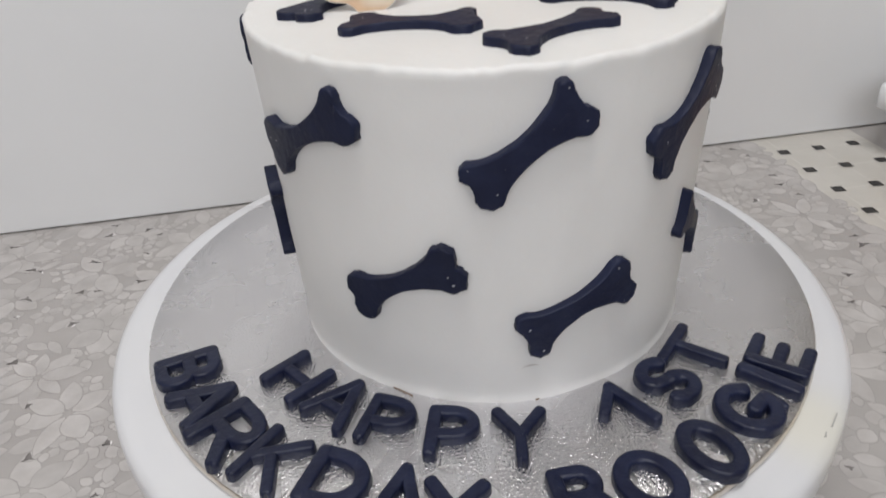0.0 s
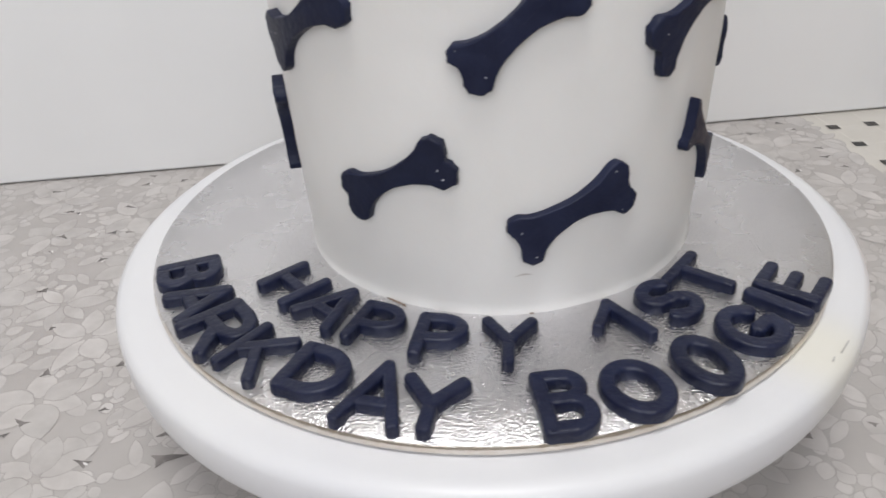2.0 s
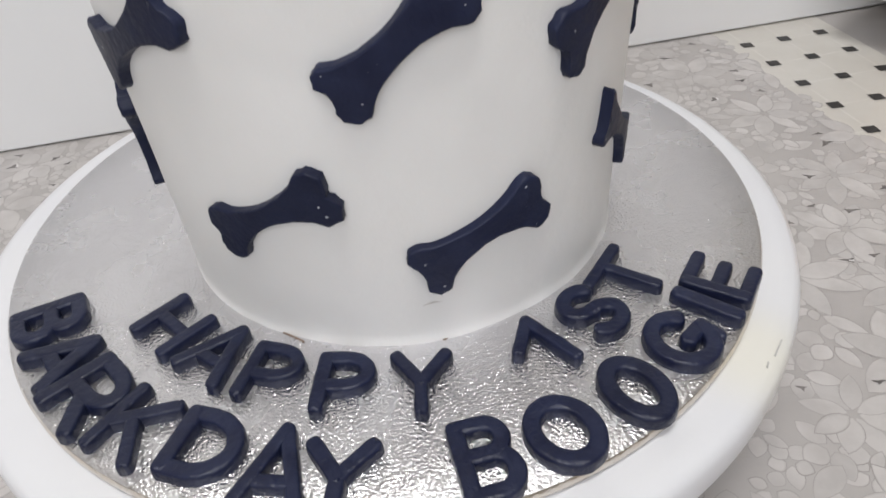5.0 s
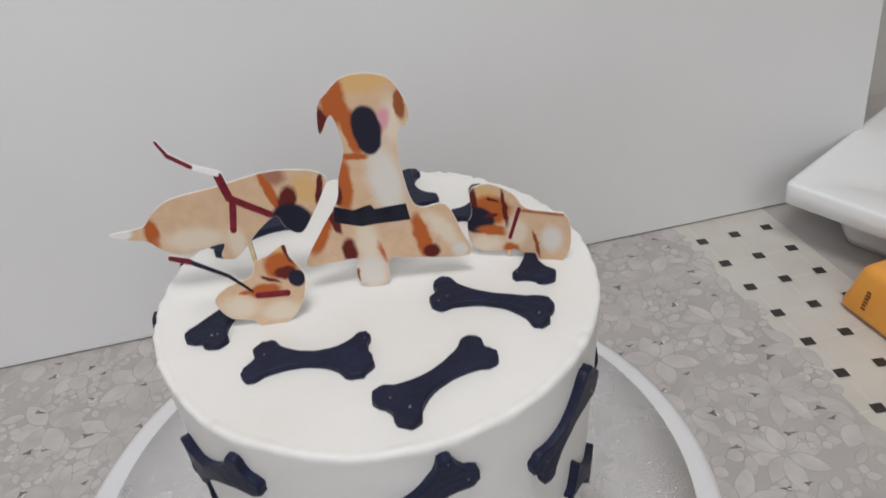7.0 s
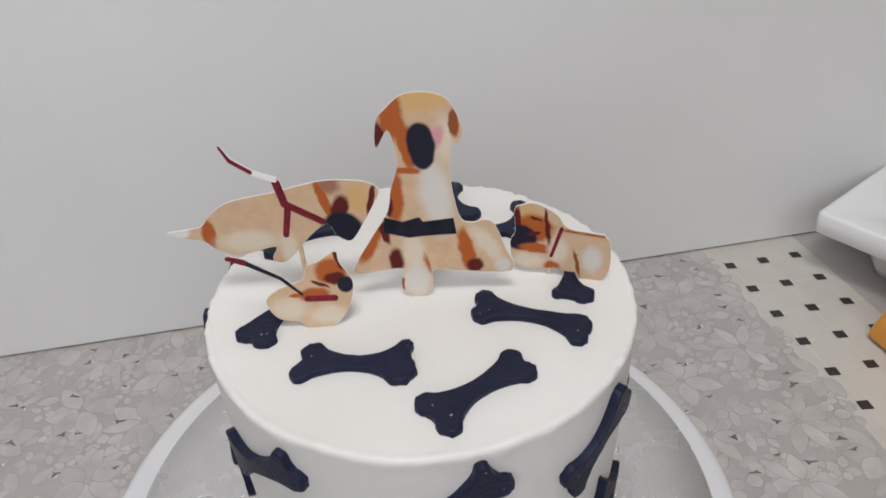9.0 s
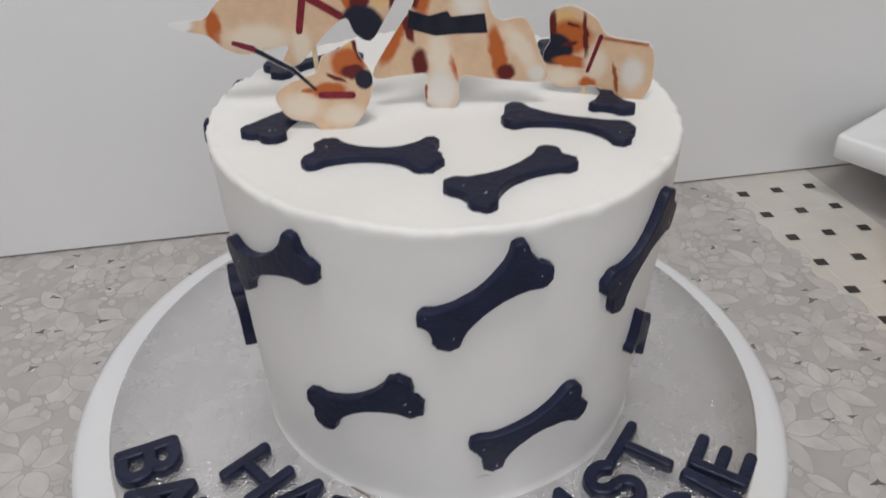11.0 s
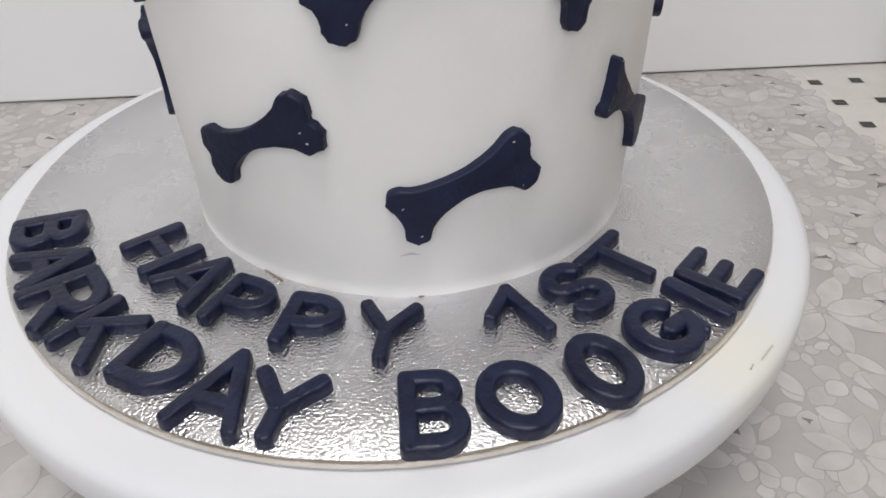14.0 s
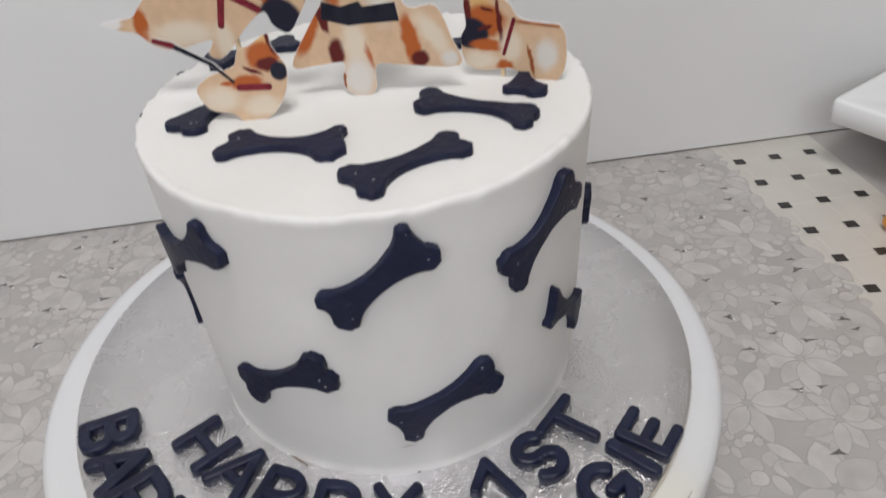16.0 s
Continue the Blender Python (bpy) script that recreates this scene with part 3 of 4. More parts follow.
GLYPHS = {
    "H": [[(0, 0), (0, 1)], [(1, 0), (1, 1)], [(0, 0.5), (1, 0.5)]],
    "A": [[(0, 0), (0.5, 1)], [(1, 0), (0.5, 1)], [(0.2, 0.32), (0.8, 0.32)]],
    "P": [[(0, 0), (0, 1)], [(0, 1)] + oval(0.45, 0.71, 0.55, 0.29, 90, -90) + [(0, 0.42)]],
    "Y": [[(0, 1), (0.5, 0.48)], [(1, 1), (0.5, 0.48)], [(0.5, 0.48), (0.5, 0)]],
    "1": [[(1, 0), (1, 1)], [(1, 1), (0, 0.66)]],
    "S": [oval(0.5, 0.75, 0.5, 0.25, 30, 270) + oval(0.5, 0.25, 0.5, 0.25, 90, -150)],
    "T": [[(0, 1), (1, 1)], [(0.5, 1), (0.5, 0)]],
    "B": [[(0, 0), (0, 1)], [(0, 1)] + oval(0.55, 0.77, 0.37, 0.23, 90, -90) + [(0, 0.54)], [(0, 0.54)] + oval(0.6, 0.27, 0.4, 0.27, 90, -90) + [(0, 0)]],
    "R": [[(0, 0), (0, 1)], [(0, 1)] + oval(0.5, 0.73, 0.5, 0.27, 90, -90) + [(0, 0.46)], [(0.45, 0.46), (1, 0)]],
    "K": [[(0, 0), (0, 1)], [(0, 0.36), (0.95, 1)], [(0.35, 0.6), (1, 0)]],
    "D": [[(0, 0), (0, 1)], [(0, 1)] + oval(0.35, 0.5, 0.65, 0.5, 90, -90, 20) + [(0, 0)]],
    "O": [oval(0.5, 0.5, 0.5, 0.5, 0, 360, 32)],
    "G": [oval(0.5, 0.5, 0.5, 0.5, 38, 350, 26), [(1, 0.42), (0.58, 0.42)], [(0.98, 0.42), (0.96, 0.12)]],
    "I": [[(0.5, 0), (0.5, 1)]],
    "E": [[(0, 0), (0, 1)], [(0, 1), (1, 1)], [(0, 0.5), (0.9, 0.5)], [(0, 0), (1, 0)]],
}
STROKE = ((1.02, -0.05), (1.01, 0.35), (0.99, 0.68), (0.945, 0.83), (0.87, 0.93), (0.74, 0.985), (0.4, 1.0))


def stroke(bm, pts, half, thick, lift, rg):
    """A bar with a rounded top edge and round ends, swept along pts."""
    fine = []
    for p, q in zip(pts, pts[1:]):
        steps = max(1, int(math.dist(p, q) / 0.0016))
        fine += [(p[0] + (q[0] - p[0]) * k / steps, p[1] + (q[1] - p[1]) * k / steps) for k in range(steps)]
    fine.append(pts[-1])
    closed = math.dist(pts[0], pts[-1]) < 1e-6
    if closed:
        fine.pop()
    n = len(fine)
    section = [(d, h) for d, h in STROKE] + [(-d, h) for d, h in STROKE[::-1]]

    rows = []
    for k, c in enumerate(fine):
        a = fine[(k - 1) % n] if closed or k else c
        b = fine[(k + 1) % n] if closed or k < n - 1 else c
        tx, ty = b[0] - a[0], b[1] - a[1]
        ln = math.hypot(tx, ty) or 1
        rows.append((c, -ty / ln, tx / ln))
    made = []
    if not closed:                                   # round start
        c, nx, ny = rows[0]
        for k in range(6):
            a = math.pi / 2 * (1 - k / 6)
            made.append((c, nx, ny, -math.sin(a) * half * 0.94, max(0.0, math.cos(a)) ** 0.62))
    made += [(c, nx, ny, 0, 1) for c, nx, ny in rows]
    if not closed:
        c, nx, ny = rows[-1]
        for k in range(1, 7):
            a = math.pi / 2 * k / 6
            made.append((c, nx, ny, math.sin(a) * half * 0.94, max(0.0, math.cos(a)) ** 0.62))
    grid = []
    for c, nx, ny, push, shrink in made:
        tx, ty = ny, -nx
        line = []
        wob = rg.uniform(0.96, 1.04)
        for d, h in section:
            out = abs(d)
            line.append(bm.verts.new((c[0] + nx * d * half * shrink * wob + tx * push * out, c[1] + ny * d * half * shrink * wob + ty * push * out, lift + h * thick)))
        grid.append(line)
    m = len(grid)
    for k in range(m if closed else m - 1):
        p, q = grid[k], grid[(k + 1) % m]
        for i in range(len(p) - 1):
            bm.faces.new((p[i], p[i + 1], q[i + 1], q[i]))
    if not closed:
        bm.faces.new(grid[0])
        bm.faces.new(grid[-1][::-1])


def letter(char, deg, radius, width, height, turn, group, half):
    """One capital cut from fondant, its head towards the cake."""
    rg = random.Random(char + str(deg))
    bm = bmesh.new()
    for k, line in enumerate(GLYPHS[char]):
        pts = [((x - 0.5) * (width - 2 * half), (y - 0.5) * (height - 2 * half)) for x, y in line]
        stroke(bm, pts, half, 0.0038, -0.00005 * k, rg)
    ob = link("fondant_letter", bm, M["letter"])
    a = radians(deg)
    ob.matrix_basis = pose(radius * math.sin(a) - 0.0012, -radius * math.cos(a) + 0.0022, ZB, 0, 0, deg + turn)
    return tagged(ob, "dark navy fondant capital letter " + char + " lying on the silver board", "cake letter", group)


IN, OUT = "letters of the inner line", "letters of the outer line"
LETTERS = [
    ("H", -44.4, 0.0852, 0.0191, 0.0205, 0, IN, 0.00211),
    ("A", -30.5, 0.0850, 0.0194, 0.0222, -6, IN, 0.00204),
    ("P", -18.0, 0.0866, 0.0167, 0.0205, 1, IN, 0.00200),
    ("P", -4.1, 0.0880, 0.0167, 0.0212, -1, IN, 0.00223),
    ("Y", 9.2, 0.0906, 0.0173, 0.0222, -9, IN, 0.00200),
    ("1", 30.3, 0.0928, 0.0136, 0.0222, 11, IN, 0.00200),
    ("S", 43.6, 0.0926, 0.0160, 0.0223, 1, IN, 0.00239),
    ("T", 55.3, 0.0938, 0.0227, 0.0213, 1, IN, 0.00200),
    ("B", -60.9, 0.1138, 0.0166, 0.0228, -4, OUT, 0.00247),
    ("A", -51.3, 0.1138, 0.0203, 0.0226, -1, OUT, 0.00247),
    ("R", -41.9, 0.1150, 0.0207, 0.0239, -5, OUT, 0.00250),
    ("K", -31.8, 0.1145, 0.0181, 0.0233, 0, OUT, 0.00203),
    ("D", -20.7, 0.1125, 0.0204, 0.0216, 2, OUT, 0.00249),
    ("A", -10.5, 0.1152, 0.0202, 0.0263, 2, OUT, 0.00200),
    ("Y", -2.7, 0.1171, 0.0193, 0.0223, -3, OUT, 0.00222),
    ("B", 14.9, 0.1181, 0.0164, 0.0241, -3, OUT, 0.00233),
    ("O", 24.7, 0.1189, 0.0198, 0.0229, 11, OUT, 0.00250),
    ("O", 35.9, 0.1191, 0.0175, 0.0236, -5, OUT, 0.00250),
    ("G", 46.8, 0.1177, 0.0201, 0.0220, -2, OUT, 0.00250),
    ("I", 54.8, 0.1179, 0.0056, 0.0218, -3, OUT, 0.00250),
    ("E", 61.2, 0.1182, 0.0165, 0.0211, -3, OUT, 0.00222),
]
for spec in LETTERS:
    letter(*spec)

# ---------------------------------------------------------------- printed card toppers, kept to plain shapes
def blob(bm, u0, v0, r0, u1, v1, r1, y0, y1):
    """A tapered capsule in the card's plane (u, v), from depth y0 to y1. Millimetres in the plane."""
    d = math.hypot(u1 - u0, v1 - v0)
    a = math.atan2(v1 - v0, u1 - u0)
    k = math.acos(max(-1, min(1, (r0 - r1) / d))) if d > abs(r0 - r1) else 0
    pts = []
    if d <= abs(r0 - r1):
        u, v, r = (u0, v0, r0) if r0 > r1 else (u1, v1, r1)
        pts = [(u + r * math.cos(t * math.pi / 14), v + r * math.sin(t * math.pi / 14)) for t in range(28)]
    else:
        pts += [(u1 + r1 * math.cos(a - k + 2 * k * t / 12), v1 + r1 * math.sin(a - k + 2 * k * t / 12)) for t in range(13)]
        b = 2 * math.pi - 2 * k
        pts += [(u0 + r0 * math.cos(a + k + b * t / 12), v0 + r0 * math.sin(a + k + b * t / 12)) for t in range(13)]
    front = [bm.verts.new((u / 1000, y0, v / 1000)) for u, v in pts]
    back = [bm.verts.new((u / 1000, y1, v / 1000)) for u, v in pts]
    bm.faces.new(front)
    bm.faces.new(back[::-1])
    for i in range(len(pts)):
        j = (i + 1) % len(pts)
        bm.faces.new((front[i], front[j], back[j], back[i]))


def smooth_loop(points, steps=4):
    """A closed smooth curve through a few corner points."""
    n, out = len(points), []
    for i in range(n):
        p0, p1, p2, p3 = (Vector(points[(i + j - 1) % n]) for j in range(4))
        for k in range(steps):
            t = k / steps
            out.append(0.5 * ((2 * p1) + (p2 - p0) * t + (2 * p0 - 5 * p1 + 4 * p2 - p3) * t * t + (3 * p1 - p0 - 3 * p2 + p3) * t ** 3))
    return out


def grown(loop, by):
    """The loop pushed outwards."""
    n = len(loop)
    area = sum(loop[i].x * loop[(i + 1) % n].y - loop[(i + 1) % n].x * loop[i].y for i in range(n))
    sign = 1 if area > 0 else -1
    res = []
    for i in range(n):
        d = (loop[(i + 1) % n] - loop[i - 1]).normalized()
        res.append(loop[i] + Vector((d.y, -d.x)) * by * sign)
    return res


def slab(bm, loop, y0, y1):
    front = [bm.verts.new((p.x / 1000, y0, p.y / 1000)) for p in loop]
    back = [bm.verts.new((p.x / 1000, y1, p.y / 1000)) for p in loop]
    bm.faces.new(front)
    bm.faces.new(back[::-1])
    for i in range(len(loop)):
        j = (i + 1) % len(loop)
        bm.faces.new((front[i], front[j], back[j], back[i]))


INKS = {"tan": (0.60, 0.415, 0.27), "gold": (0.62, 0.39, 0.17), "brown": (0.26, 0.075, 0.025), "rust": (0.40, 0.10, 0.022), "deep": (0.10, 0.012, 0.010),
        "cream": (0.67, 0.57, 0.45), "pale": (0.64, 0.60, 0.55), "mauve": (0.33, 0.15, 0.10), "pink": (0.62, 0.30, 0.33), "white": (0.72, 0.70, 0.68), "black": (0.012, 0.012, 0.026)}


def print_material(spots):
    """Tan ink with soft blots of other inks, in the plane of the card."""
    m = bpy.data.materials.new("card_print")
    m.use_nodes = True
    n, l = m.node_tree.nodes, m.node_tree.links
    b = n["Principled BSDF"]
    b.inputs["Roughness"].default_value = 0.55
    b.inputs["Specular IOR Level"].default_value = 0.2
    co = n.new("ShaderNodeTexCoord")
    grain = n.new("ShaderNodeTexNoise")
    grain.inputs["Scale"].default_value = 210
    grain.inputs["Detail"].default_value = 7
    grain.inputs["Roughness"].default_value = 0.62
    l.new(co.outputs["Object"], grain.inputs["Vector"])
    shift = n.new("ShaderNodeVectorMath")
    shift.operation = "MULTIPLY_ADD"
    l.new(grain.outputs["Color"], shift.inputs[0])
    shift.inputs[1].default_value = (0.0030, 0.0, 0.0030)
    shift.inputs[2].default_value = (-0.0015, 0.0, -0.0015)
    moved = n.new("ShaderNodeVectorMath")
    l.new(co.outputs["Object"], moved.inputs[0])
    l.new(shift.outputs[0], moved.inputs[1])
    finer = n.new("ShaderNodeVectorMath")
    finer.operation = "MULTIPLY_ADD"
    finer.inputs[1].default_value = (0.35, 0.35, 0.35)
    l.new(shift.outputs[0], finer.inputs[0])
    l.new(co.outputs["Object"], finer.inputs[2])
    tone = n.new("ShaderNodeMix")
    tone.data_type = "RGBA"
    tone.inputs[6].default_value = (*[c * 0.76 for c in INKS["tan"]], 1)
    tone.inputs[7].default_value = (*[min(1, c * 1.2) for c in INKS["tan"]], 1)
    l.new(grain.outputs["Fac"], tone.inputs[0])
    last = tone.outputs[2]
    for ink, u, v, ru, rv, turn in spots:
        mp = n.new("ShaderNodeMapping")
        mp.vector_type = "TEXTURE"
        mp.inputs["Location"].default_value = (u / 1000, 0, v / 1000)
        mp.inputs["Rotation"].default_value = (0, radians(-turn), 0)
        mp.inputs["Scale"].default_value = (ru * 1.25 / 1000, 1, rv * 1.25 / 1000)
        l.new((finer if ink == "black" else moved).outputs[0], mp.inputs["Vector"])
        flatten = n.new("ShaderNodeVectorMath")
        flatten.operation = "MULTIPLY"
        flatten.inputs[1].default_value = (1, 0, 1)
        l.new(mp.outputs[0], flatten.inputs[0])
        ln = n.new("ShaderNodeVectorMath")
        ln.operation = "LENGTH"
        l.new(flatten.outputs[0], ln.inputs[0])
        mr = n.new("ShaderNodeMapRange")
        mr.interpolation_type = "SMOOTHSTEP"
        hard = 0.80 if ink == "black" else 0.62 if ink in ("deep", "rust", "brown", "white") else 0.38
        mr.inputs[1].default_value, mr.inputs[2].default_value = hard, 1.05
        mr.inputs[3].default_value, mr.inputs[4].default_value = 1.0, 0.0
        l.new(ln.outputs["Value"], mr.inputs[0])
        mix = n.new("ShaderNodeMix")
        mix.data_type = "RGBA"
        l.new(mr.outputs[0], mix.inputs[0])
        l.new(last, mix.inputs[6])
        mix.inputs[7].default_value = (*INKS[ink], 1)
        last = mix.outputs[2]
    l.new(last, b.inputs["Base Color"])
    return m


def topper(label, a, b, lean, outline, spots, straps, picks, band=None):
    """A card that stands in the icing and leans back: white card, printed shape, printed straps."""
    d = Vector(b) - Vector(a)
    at = pose(a[0], a[1], 0.1868, 0, 0, math.degrees(math.atan2(d.y, d.x))) @ pose(0, 0, 0, -lean, 0, 0)
    ob = thing("cake_topper", label, "cake topper", "printed card toppers", at)
    loop = smooth_loop(outline)
    bm = bmesh.new()
    slab(bm, grown(loop, 0.10), 0.0, 0.0006)
    for ink, *s in straps:
        s[2] += 0.15
        s[5] += 0.15
        blob(bm, *s, 0.00004, 0.00066)
    card = part("card", bm, M["paper"], ob, "white card with a thin pale margin", False)
    bm = bmesh.new()
    slab(bm, loop, -0.0001, -0.00001)
    part("printed_shape", bm, print_material(spots), card, "tan print with soft brown patches", False)
    for u0, v0, u1, v1 in picks:
        bm = bmesh.new()
        blob(bm, u0, v0, 0.7, u1, v1, 0.7, 0.0007, 0.0020)
        part("wooden_pick", bm, M["pick"], ob, "pale wooden pick", False)
    for i, (ink, *s) in enumerate(straps):
        bm = bmesh.new()
        blob(bm, *s, -0.00022 - 0.000006 * i, -0.00002)
        tone = {"red": "p_red", "white": "paper", "brown": "p_brown", "deep": "p_red"}.get(ink, "p_black")
        part("printed_strap", bm, M[tone], card, smooth=False)
    if band:
        bm = bmesh.new()
        slab(bm, [Vector(p) for p in band], -0.00024, -0.00002)
        part("printed_band", bm, M["p_black"], card, "navy printed band", False)
    return ob


topper("upright card cut-out printed in tan and brown, dark band", (-0.0205, -0.0015), (0.040, 0.0008), 10,
    [
     (29.7, 75.2), (24.0, 74.4), (19.1, 70.4), (15.7, 66.6), (15.0, 57.5), (19.1, 63.4),
     (21.2, 57.3), (21.5, 50.8), (18.8, 42.9), (17.0, 34.6), (10.9, 25.6), (3.4, 12.9),
     (12.0, 12.6), (20.7, 13.1), (20.0, 8.4), (20.6, 4.1), (23.7, 1.9), (27.7, 1.4), (30.8, 3.9), (31.8, 11.7), (40.3, 11.2), (59.2, 9.9), (57.1, 18.7), (52.3, 29.3), (44.7, 29.1),
     (41.1, 32.8), (38.8, 47.8), (39.9, 57.2), (41.9, 57.6), (43.6, 62.6), (39.7, 71.6),
     (35.1, 74.4),
    ], [
     ("gold", 30.6, 73.5, 9.5, 5.1, 0), ("rust", 20.6, 67.6, 3.8, 7.7, 0), ("deep", 16.1, 61.4, 2.1, 4.7, 10), ("rust", 23.7, 60.0, 1.6, 8.6, 8), ("cream", 37.5, 59.4, 3.6, 8.1, 0),
     ("pale", 33.7, 39.9, 5.9, 14.8, 8), ("rust", 19.7, 40.6, 2.9, 9.6, 0), ("deep", 17.7, 36.9, 1.3, 3.9, 0), ("rust", 10.5, 24.5, 2.5, 9.0, -25), ("deep", 15.2, 27.7, 1.3, 4.9, 15),
     ("rust", 43.6, 18.6, 2.5, 8.2, 10), ("deep", 46.4, 13.0, 2.8, 2.4, 0), ("cream", 51.0, 20.5, 3.2, 9.0, 35), ("pale", 56.2, 12.4, 3.0, 3.0, 0), ("brown", 41.0, 64.5, 1.6, 4.5, 0), ("rust", 24.0, 49.2, 5.0, 1.0, -8), ("rust", 29.5, 14.5, 0.8, 4.5, 12),
     ("pink", 34.6, 60.0, 2.6, 4.8, -25), ("rust", 25.4, 57.0, 2.0, 7.5, 6), ("black", 29.4, 60.4, 3.7, 4.2, 0), ("black", 29.9, 57.4, 4.0, 4.4, 0), ("black", 30.2, 54.0, 3.3, 4.2, 0), ("deep", 18.9, 16.7, 2.6, 4.2, 0), ("cream", 25.0, 19.6, 4.0, 8.3, 5), ("pale", 25.4, 7.7, 5.6, 6.9, 0), ("brown", 20.2, 7.0, 0.8, 3.0, 0),
    ], [], [(25.5, -6, 25.8, 24)],
    [
     (15.6, 32.9), (21.9, 30.9), (27.7, 32.3), (28.8, 30.5), (39.4, 31.3),
     (40.3, 25.4), (28.7, 25.2), (23.8, 24.8), (15.1, 27.3),
    ])
topper("card cut-out printed in tan with dark red straps", (-0.078, 0.003), (-0.015, 0.004), 8,
    [
     (-3.7, 28.0), (3.9, 29.0), (8.6, 30.1), (12.3, 34.3), (18.5, 38.4), (26.1, 40.1),
     (35.3, 41.6), (43.4, 43.4), (52.3, 45.0), (60.7, 44.9), (68.0, 43.6), (71.4, 40.6),
     (69.4, 36.0), (64.7, 28.0), (60.2, 22.2), (55.3, 24.7), (52.7, 29.3), (45.9, 24.6),
     (39.5, 17.6), (35.4, 14.7), (31.7, 16.2), (33.3, 21.1), (20.8, 18.4), (13.3, 20.3),
     (8.5, 24.4), (2.9, 25.6),
    ], [
     ("rust", 10.7, 27.0, 2.4, 5.5, 0), ("cream", 24.1, 23.4, 11.4, 4.6, 0), ("mauve", 54.4, 43.9, 4.3, 4.3, 0), ("rust", 52.7, 37.0, 1.5, 9.2, 20), ("gold", 64.1, 37.8, 4.8, 5.6, 0),
     ("deep", 57.6, 35.0, 2.8, 4.5, -20), ("black", 58.0, 27.1, 6.2, 5.2, -20), ("deep", 68.7, 37.3, 1.1, 6.0, -15), ("cream", 38.0, 20.7, 3.4, 6.4, 0),
     ("white", -1.4, 27.9, 5.2, 2.2, 0),
    ], [
     ('red', 36.8, 45.2, 1.4, 38.8, 37.2, 1.4), ('red', 38.8, 37.2, 1.3, 50.9, 30.1, 1.2), ('red', 39.7, 36.1, 1.2, 37.7, 25.6, 1.1),
     ('white', 29.2, 49.0, 0.7, 36.5, 46.2, 0.9), ('red', 19.7, 58.6, 0.4, 22.4, 53.7, 0.6), ('red', 22.4, 53.7, 0.7, 28.8, 49.3, 0.7),
    ], [(43.4, -6, 41.2, 28)])
topper("small card cut-out printed in tan and dark red", (-0.0474, -0.0170), (-0.0207, -0.0155), 18,
    [
     (1.8, 12.7), (6.0, 16.1), (11.5, 17.9), (15.1, 19.5), (16.6, 23.7), (20.8, 25.2),
     (24.4, 27.4), (26.9, 28.1), (27.6, 24.3), (31.3, 18.3), (31.1, 12.8), (29.0, 7.4),
     (24.8, 2.6), (17.3, 0.3), (12.6, 4.0), (6.3, 5.3), (2.9, 8.6),
    ], [
     ("gold", 26.0, 26.2, 3.5, 2.6, 0), ("rust", 24.3, 21.6, 5.0, 4.2, 0), ("deep", 25.7, 19.1, 3.6, 1.9, 0), ("rust", 18.3, 13.5, 5.0, 2.4, 0), ("cream", 9.1, 8.8, 6.6, 4.4, 0),
     ("cream", 22.5, 6.0, 6.7, 3.6, 0), ("black", 29.1, 16.6, 2.4, 2.5, 0), ("deep", 27.4, 26.0, 0.9, 4.2, 15), ("deep", 20.6, 17.2, 3.2, 0.7, -25), ("rust", 12.5, 14.0, 2.6, 0.8, 15),
    ], [
     ('black', -4.0, 26.6, 0.8, 7.7, 20.1, 0.6), ('red', -9.3, 28.3, 0.8, -4.0, 26.6, 1.0), ('black', 7.7, 20.1, 0.6, 14.1, 14.0, 0.4),
     ('red', 15.7, 12.3, 1.0, 25.1, 12.0, 1.1),
    ], [(17, -6, 18, 12)])
topper("small card cut-out printed in tan and brown", (0.0395, 0.0125), (0.0740, 0.0040), 5,
    [
     (0.3, 27.2), (3.0, 29.6), (8.2, 30.4), (15.4, 26.9), (18.5, 22.7), (24.2, 20.7),
     (31.4, 20.4), (34.7, 17.0), (35.0, 6.2), (30.7, 0.3), (24.8, 1.9), (16.8, 5.1),
     (14.1, 5.0), (5.9, 3.9), (0.5, 6.7), (-0.8, 14.7), (1.0, 19.0),
    ], [
     ("gold", 5.7, 26.5, 4.3, 3.0, 0), ("rust", 7.5, 20.7, 6.7, 5.2, 0), ("deep", 1.3, 23.0, 1.3, 5.7, 0), ("black", 2.8, 16.4, 5.2, 4.5, 0), ("deep", 12.5, 20.9, 0.8, 7.8, 8), ("deep", 7.6, 18.6, 2.6, 0.8, 20), ("deep", 8.4, 24.4, 2.2, 0.6, -25),
     ("rust", 9.7, 12.7, 6.8, 1.8, 0), ("cream", 5.6, 7.4, 6.9, 3.2, 0), ("cream", 16.7, 12.6, 4.0, 5.4, 0), ("rust", 14.6, 5.5, 2.9, 2.4, 0), ("pale", 28.6, 10.4, 4.2, 5.6, 0), ("brown", 23.5, 8.0, 0.6, 5.0, 12),
    ], [
     ('brown', 18.5, 21.0, 0.5, 32.4, 19.9, 0.5), ('deep', 14.2, 10.0, 0.6, 17.4, 21.5, 0.7),
    ], [(13.6, -6, 13.6, 12), (29.2, -6, 29.2, 12)])

# ---------------------------------------------------------------- square white dish
dish = thing("serving_dish", "square white glazed porcelain dish with a raised rim", "dish", at=pose(0.2835, 0.2535, 0, 0, 0, -6.5))
DISH_TURN = 45.5


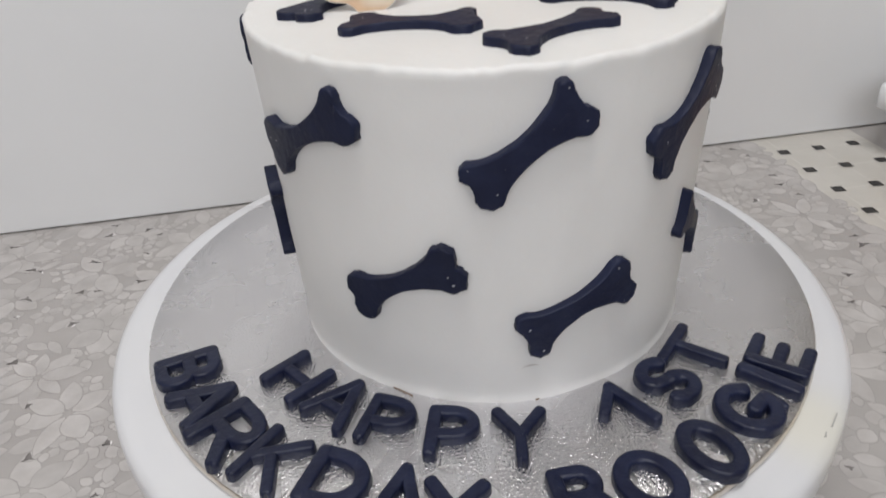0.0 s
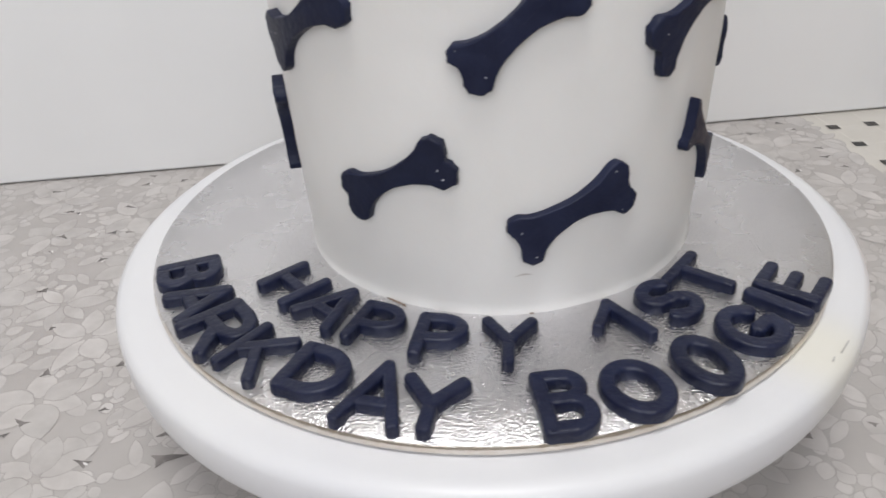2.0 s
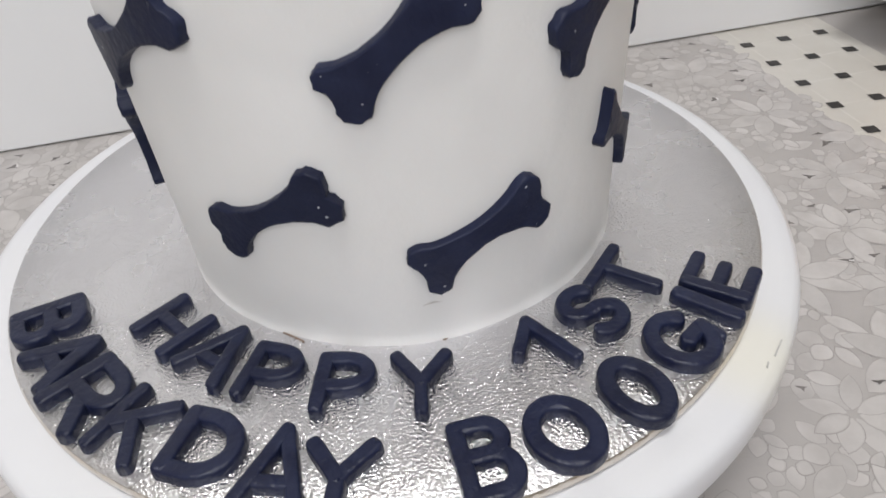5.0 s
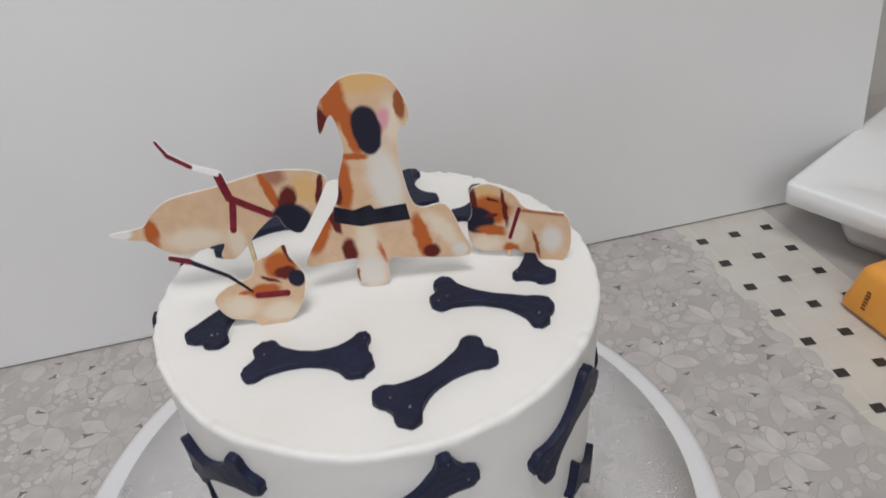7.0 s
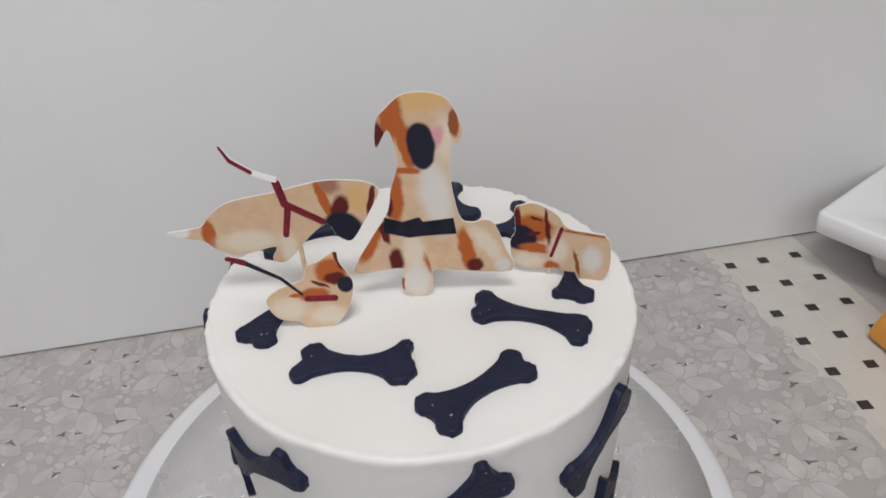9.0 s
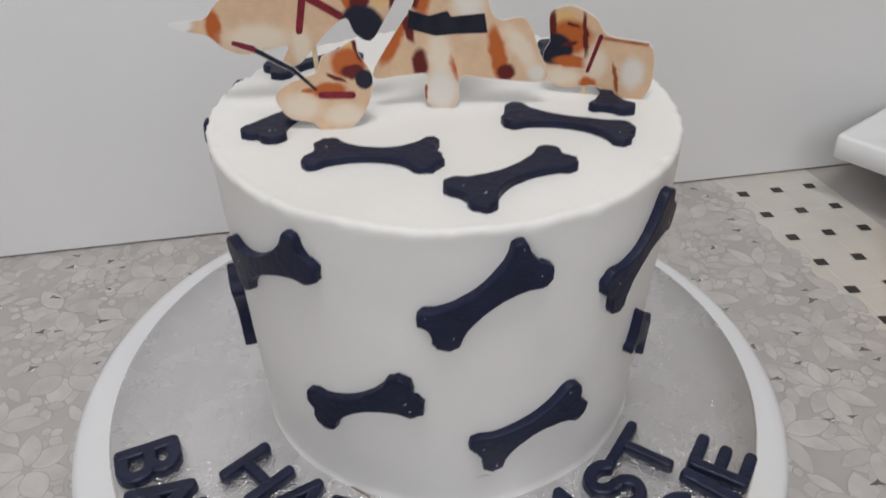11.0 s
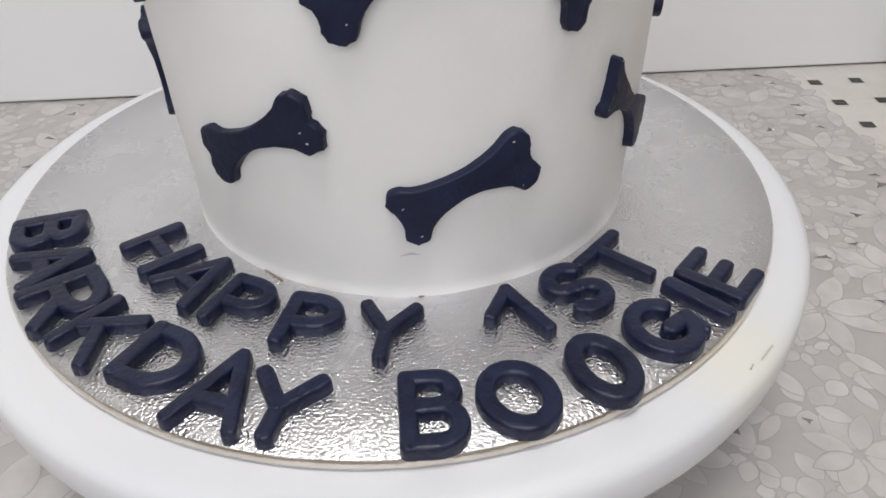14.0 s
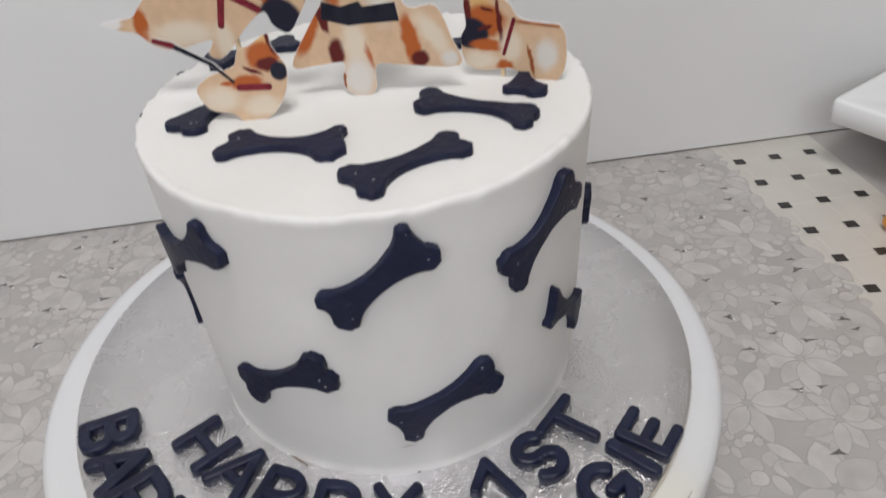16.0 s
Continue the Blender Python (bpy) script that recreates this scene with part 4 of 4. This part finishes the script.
def square_ring(bm, half, z, round_r, n=6):
    vs = []
    for q, (sx, sy) in enumerate(((1, 1), (-1, 1), (-1, -1), (1, -1))):
        for k in range(n + 1):
            a = radians(90 * q + 90 * k / n)
            vs.append(bm.verts.new((sx * (half - round_r) + round_r * math.cos(a), sy * (half - round_r) + round_r * math.sin(a), z)))
    return vs


def square_bowl(bm, rings):
    made = [square_ring(bm, *r) for r in rings]
    for p, q in zip(made, made[1:]):
        for i in range(len(p)):
            j = (i + 1) % len(p)
            bm.faces.new((p[i], p[j], q[j], q[i]))
    bm.faces.new(made[0])
    bm.faces.new(made[-1])


HALF = 0.105
bm = bmesh.new()
square_bowl(bm, [(0.070, 0.0006, 0.012), (0.072, 0.007, 0.012), (0.078, 0.024, 0.010), (HALF - 0.012, 0.0330, 0.008), (HALF - 0.004, 0.0352, 0.006), (HALF, 0.0375, 0.005),
                 (HALF, 0.0522, 0.005), (HALF - 0.001, 0.0536, 0.005), (HALF - 0.004, 0.0539, 0.005), (HALF - 0.030, 0.0506, 0.010), (HALF - 0.045, 0.0456, 0.012), (0.030, 0.0436, 0.012)])
body = part("body", bm, M["dish"], dish)
body.matrix_basis = pose(HALF * math.sqrt(2), 0, 0, 0, 0, DISH_TURN)

# ---------------------------------------------------------------- orange box
carton = thing("orange_box", "small bright orange plastic box lying on the cloth", "box", at=pose(0.2952, 0.1745, 0.0009, 0, 0, -73.0))
HIGH = 0.038
bm = bmesh.new()
box(bm, 0.0, 0.105, 0.0, 0.060, 0.0, HIGH, bevel=0.0055)
for v in bm.verts:
    k = (v.co.z / HIGH) ** 1.5
    v.co.x += (0.007 if v.co.x < 0.05 else -0.007) * k
    v.co.y += (0.005 if v.co.y < 0.03 else -0.005) * k
case = part("case", bm, M["orange"], carton)
bm = bmesh.new()
for k in range(6):
    box(bm, 0.0175, 0.0175 + (0.0032, 0.0026, 0.0032, 0.0029, 0.0034, 0.0028)[k], -0.0004, 0.0008, 0.0025 * k, 0.0025 * k + 0.0014)
writing = part("print_bars", bm, M["ink"], case, "row of dark printed bars", False)
writing.matrix_basis = pose(0, 0.0008, 0.0095, -math.degrees(math.atan2(0.0045, HIGH)), 0, 0)

# ---------------------------------------------------------------- crumbs and marks at the foot of the cake
for deg, r, ln, w, turn in ((-24.0, 0.0742, 0.0080, 0.0005, -10), (11.0, 0.0742, 0.0014, 0.0006, 10)):
    bm = bmesh.new()
    box(bm, -ln / 2, ln / 2, -w / 2, w / 2, 0, 0.0004, bevel=0.0001)
    a = radians(deg)
    ob = link("crumb", bm, M["crumb"])
    ob.matrix_basis = pose(CX + r * math.sin(a), CY - r * math.cos(a), ZB - 0.0001, 0, 0, deg + turn)
    tagged(ob, "tiny brown cake crumb on the silver board", "crumb", "crumbs")
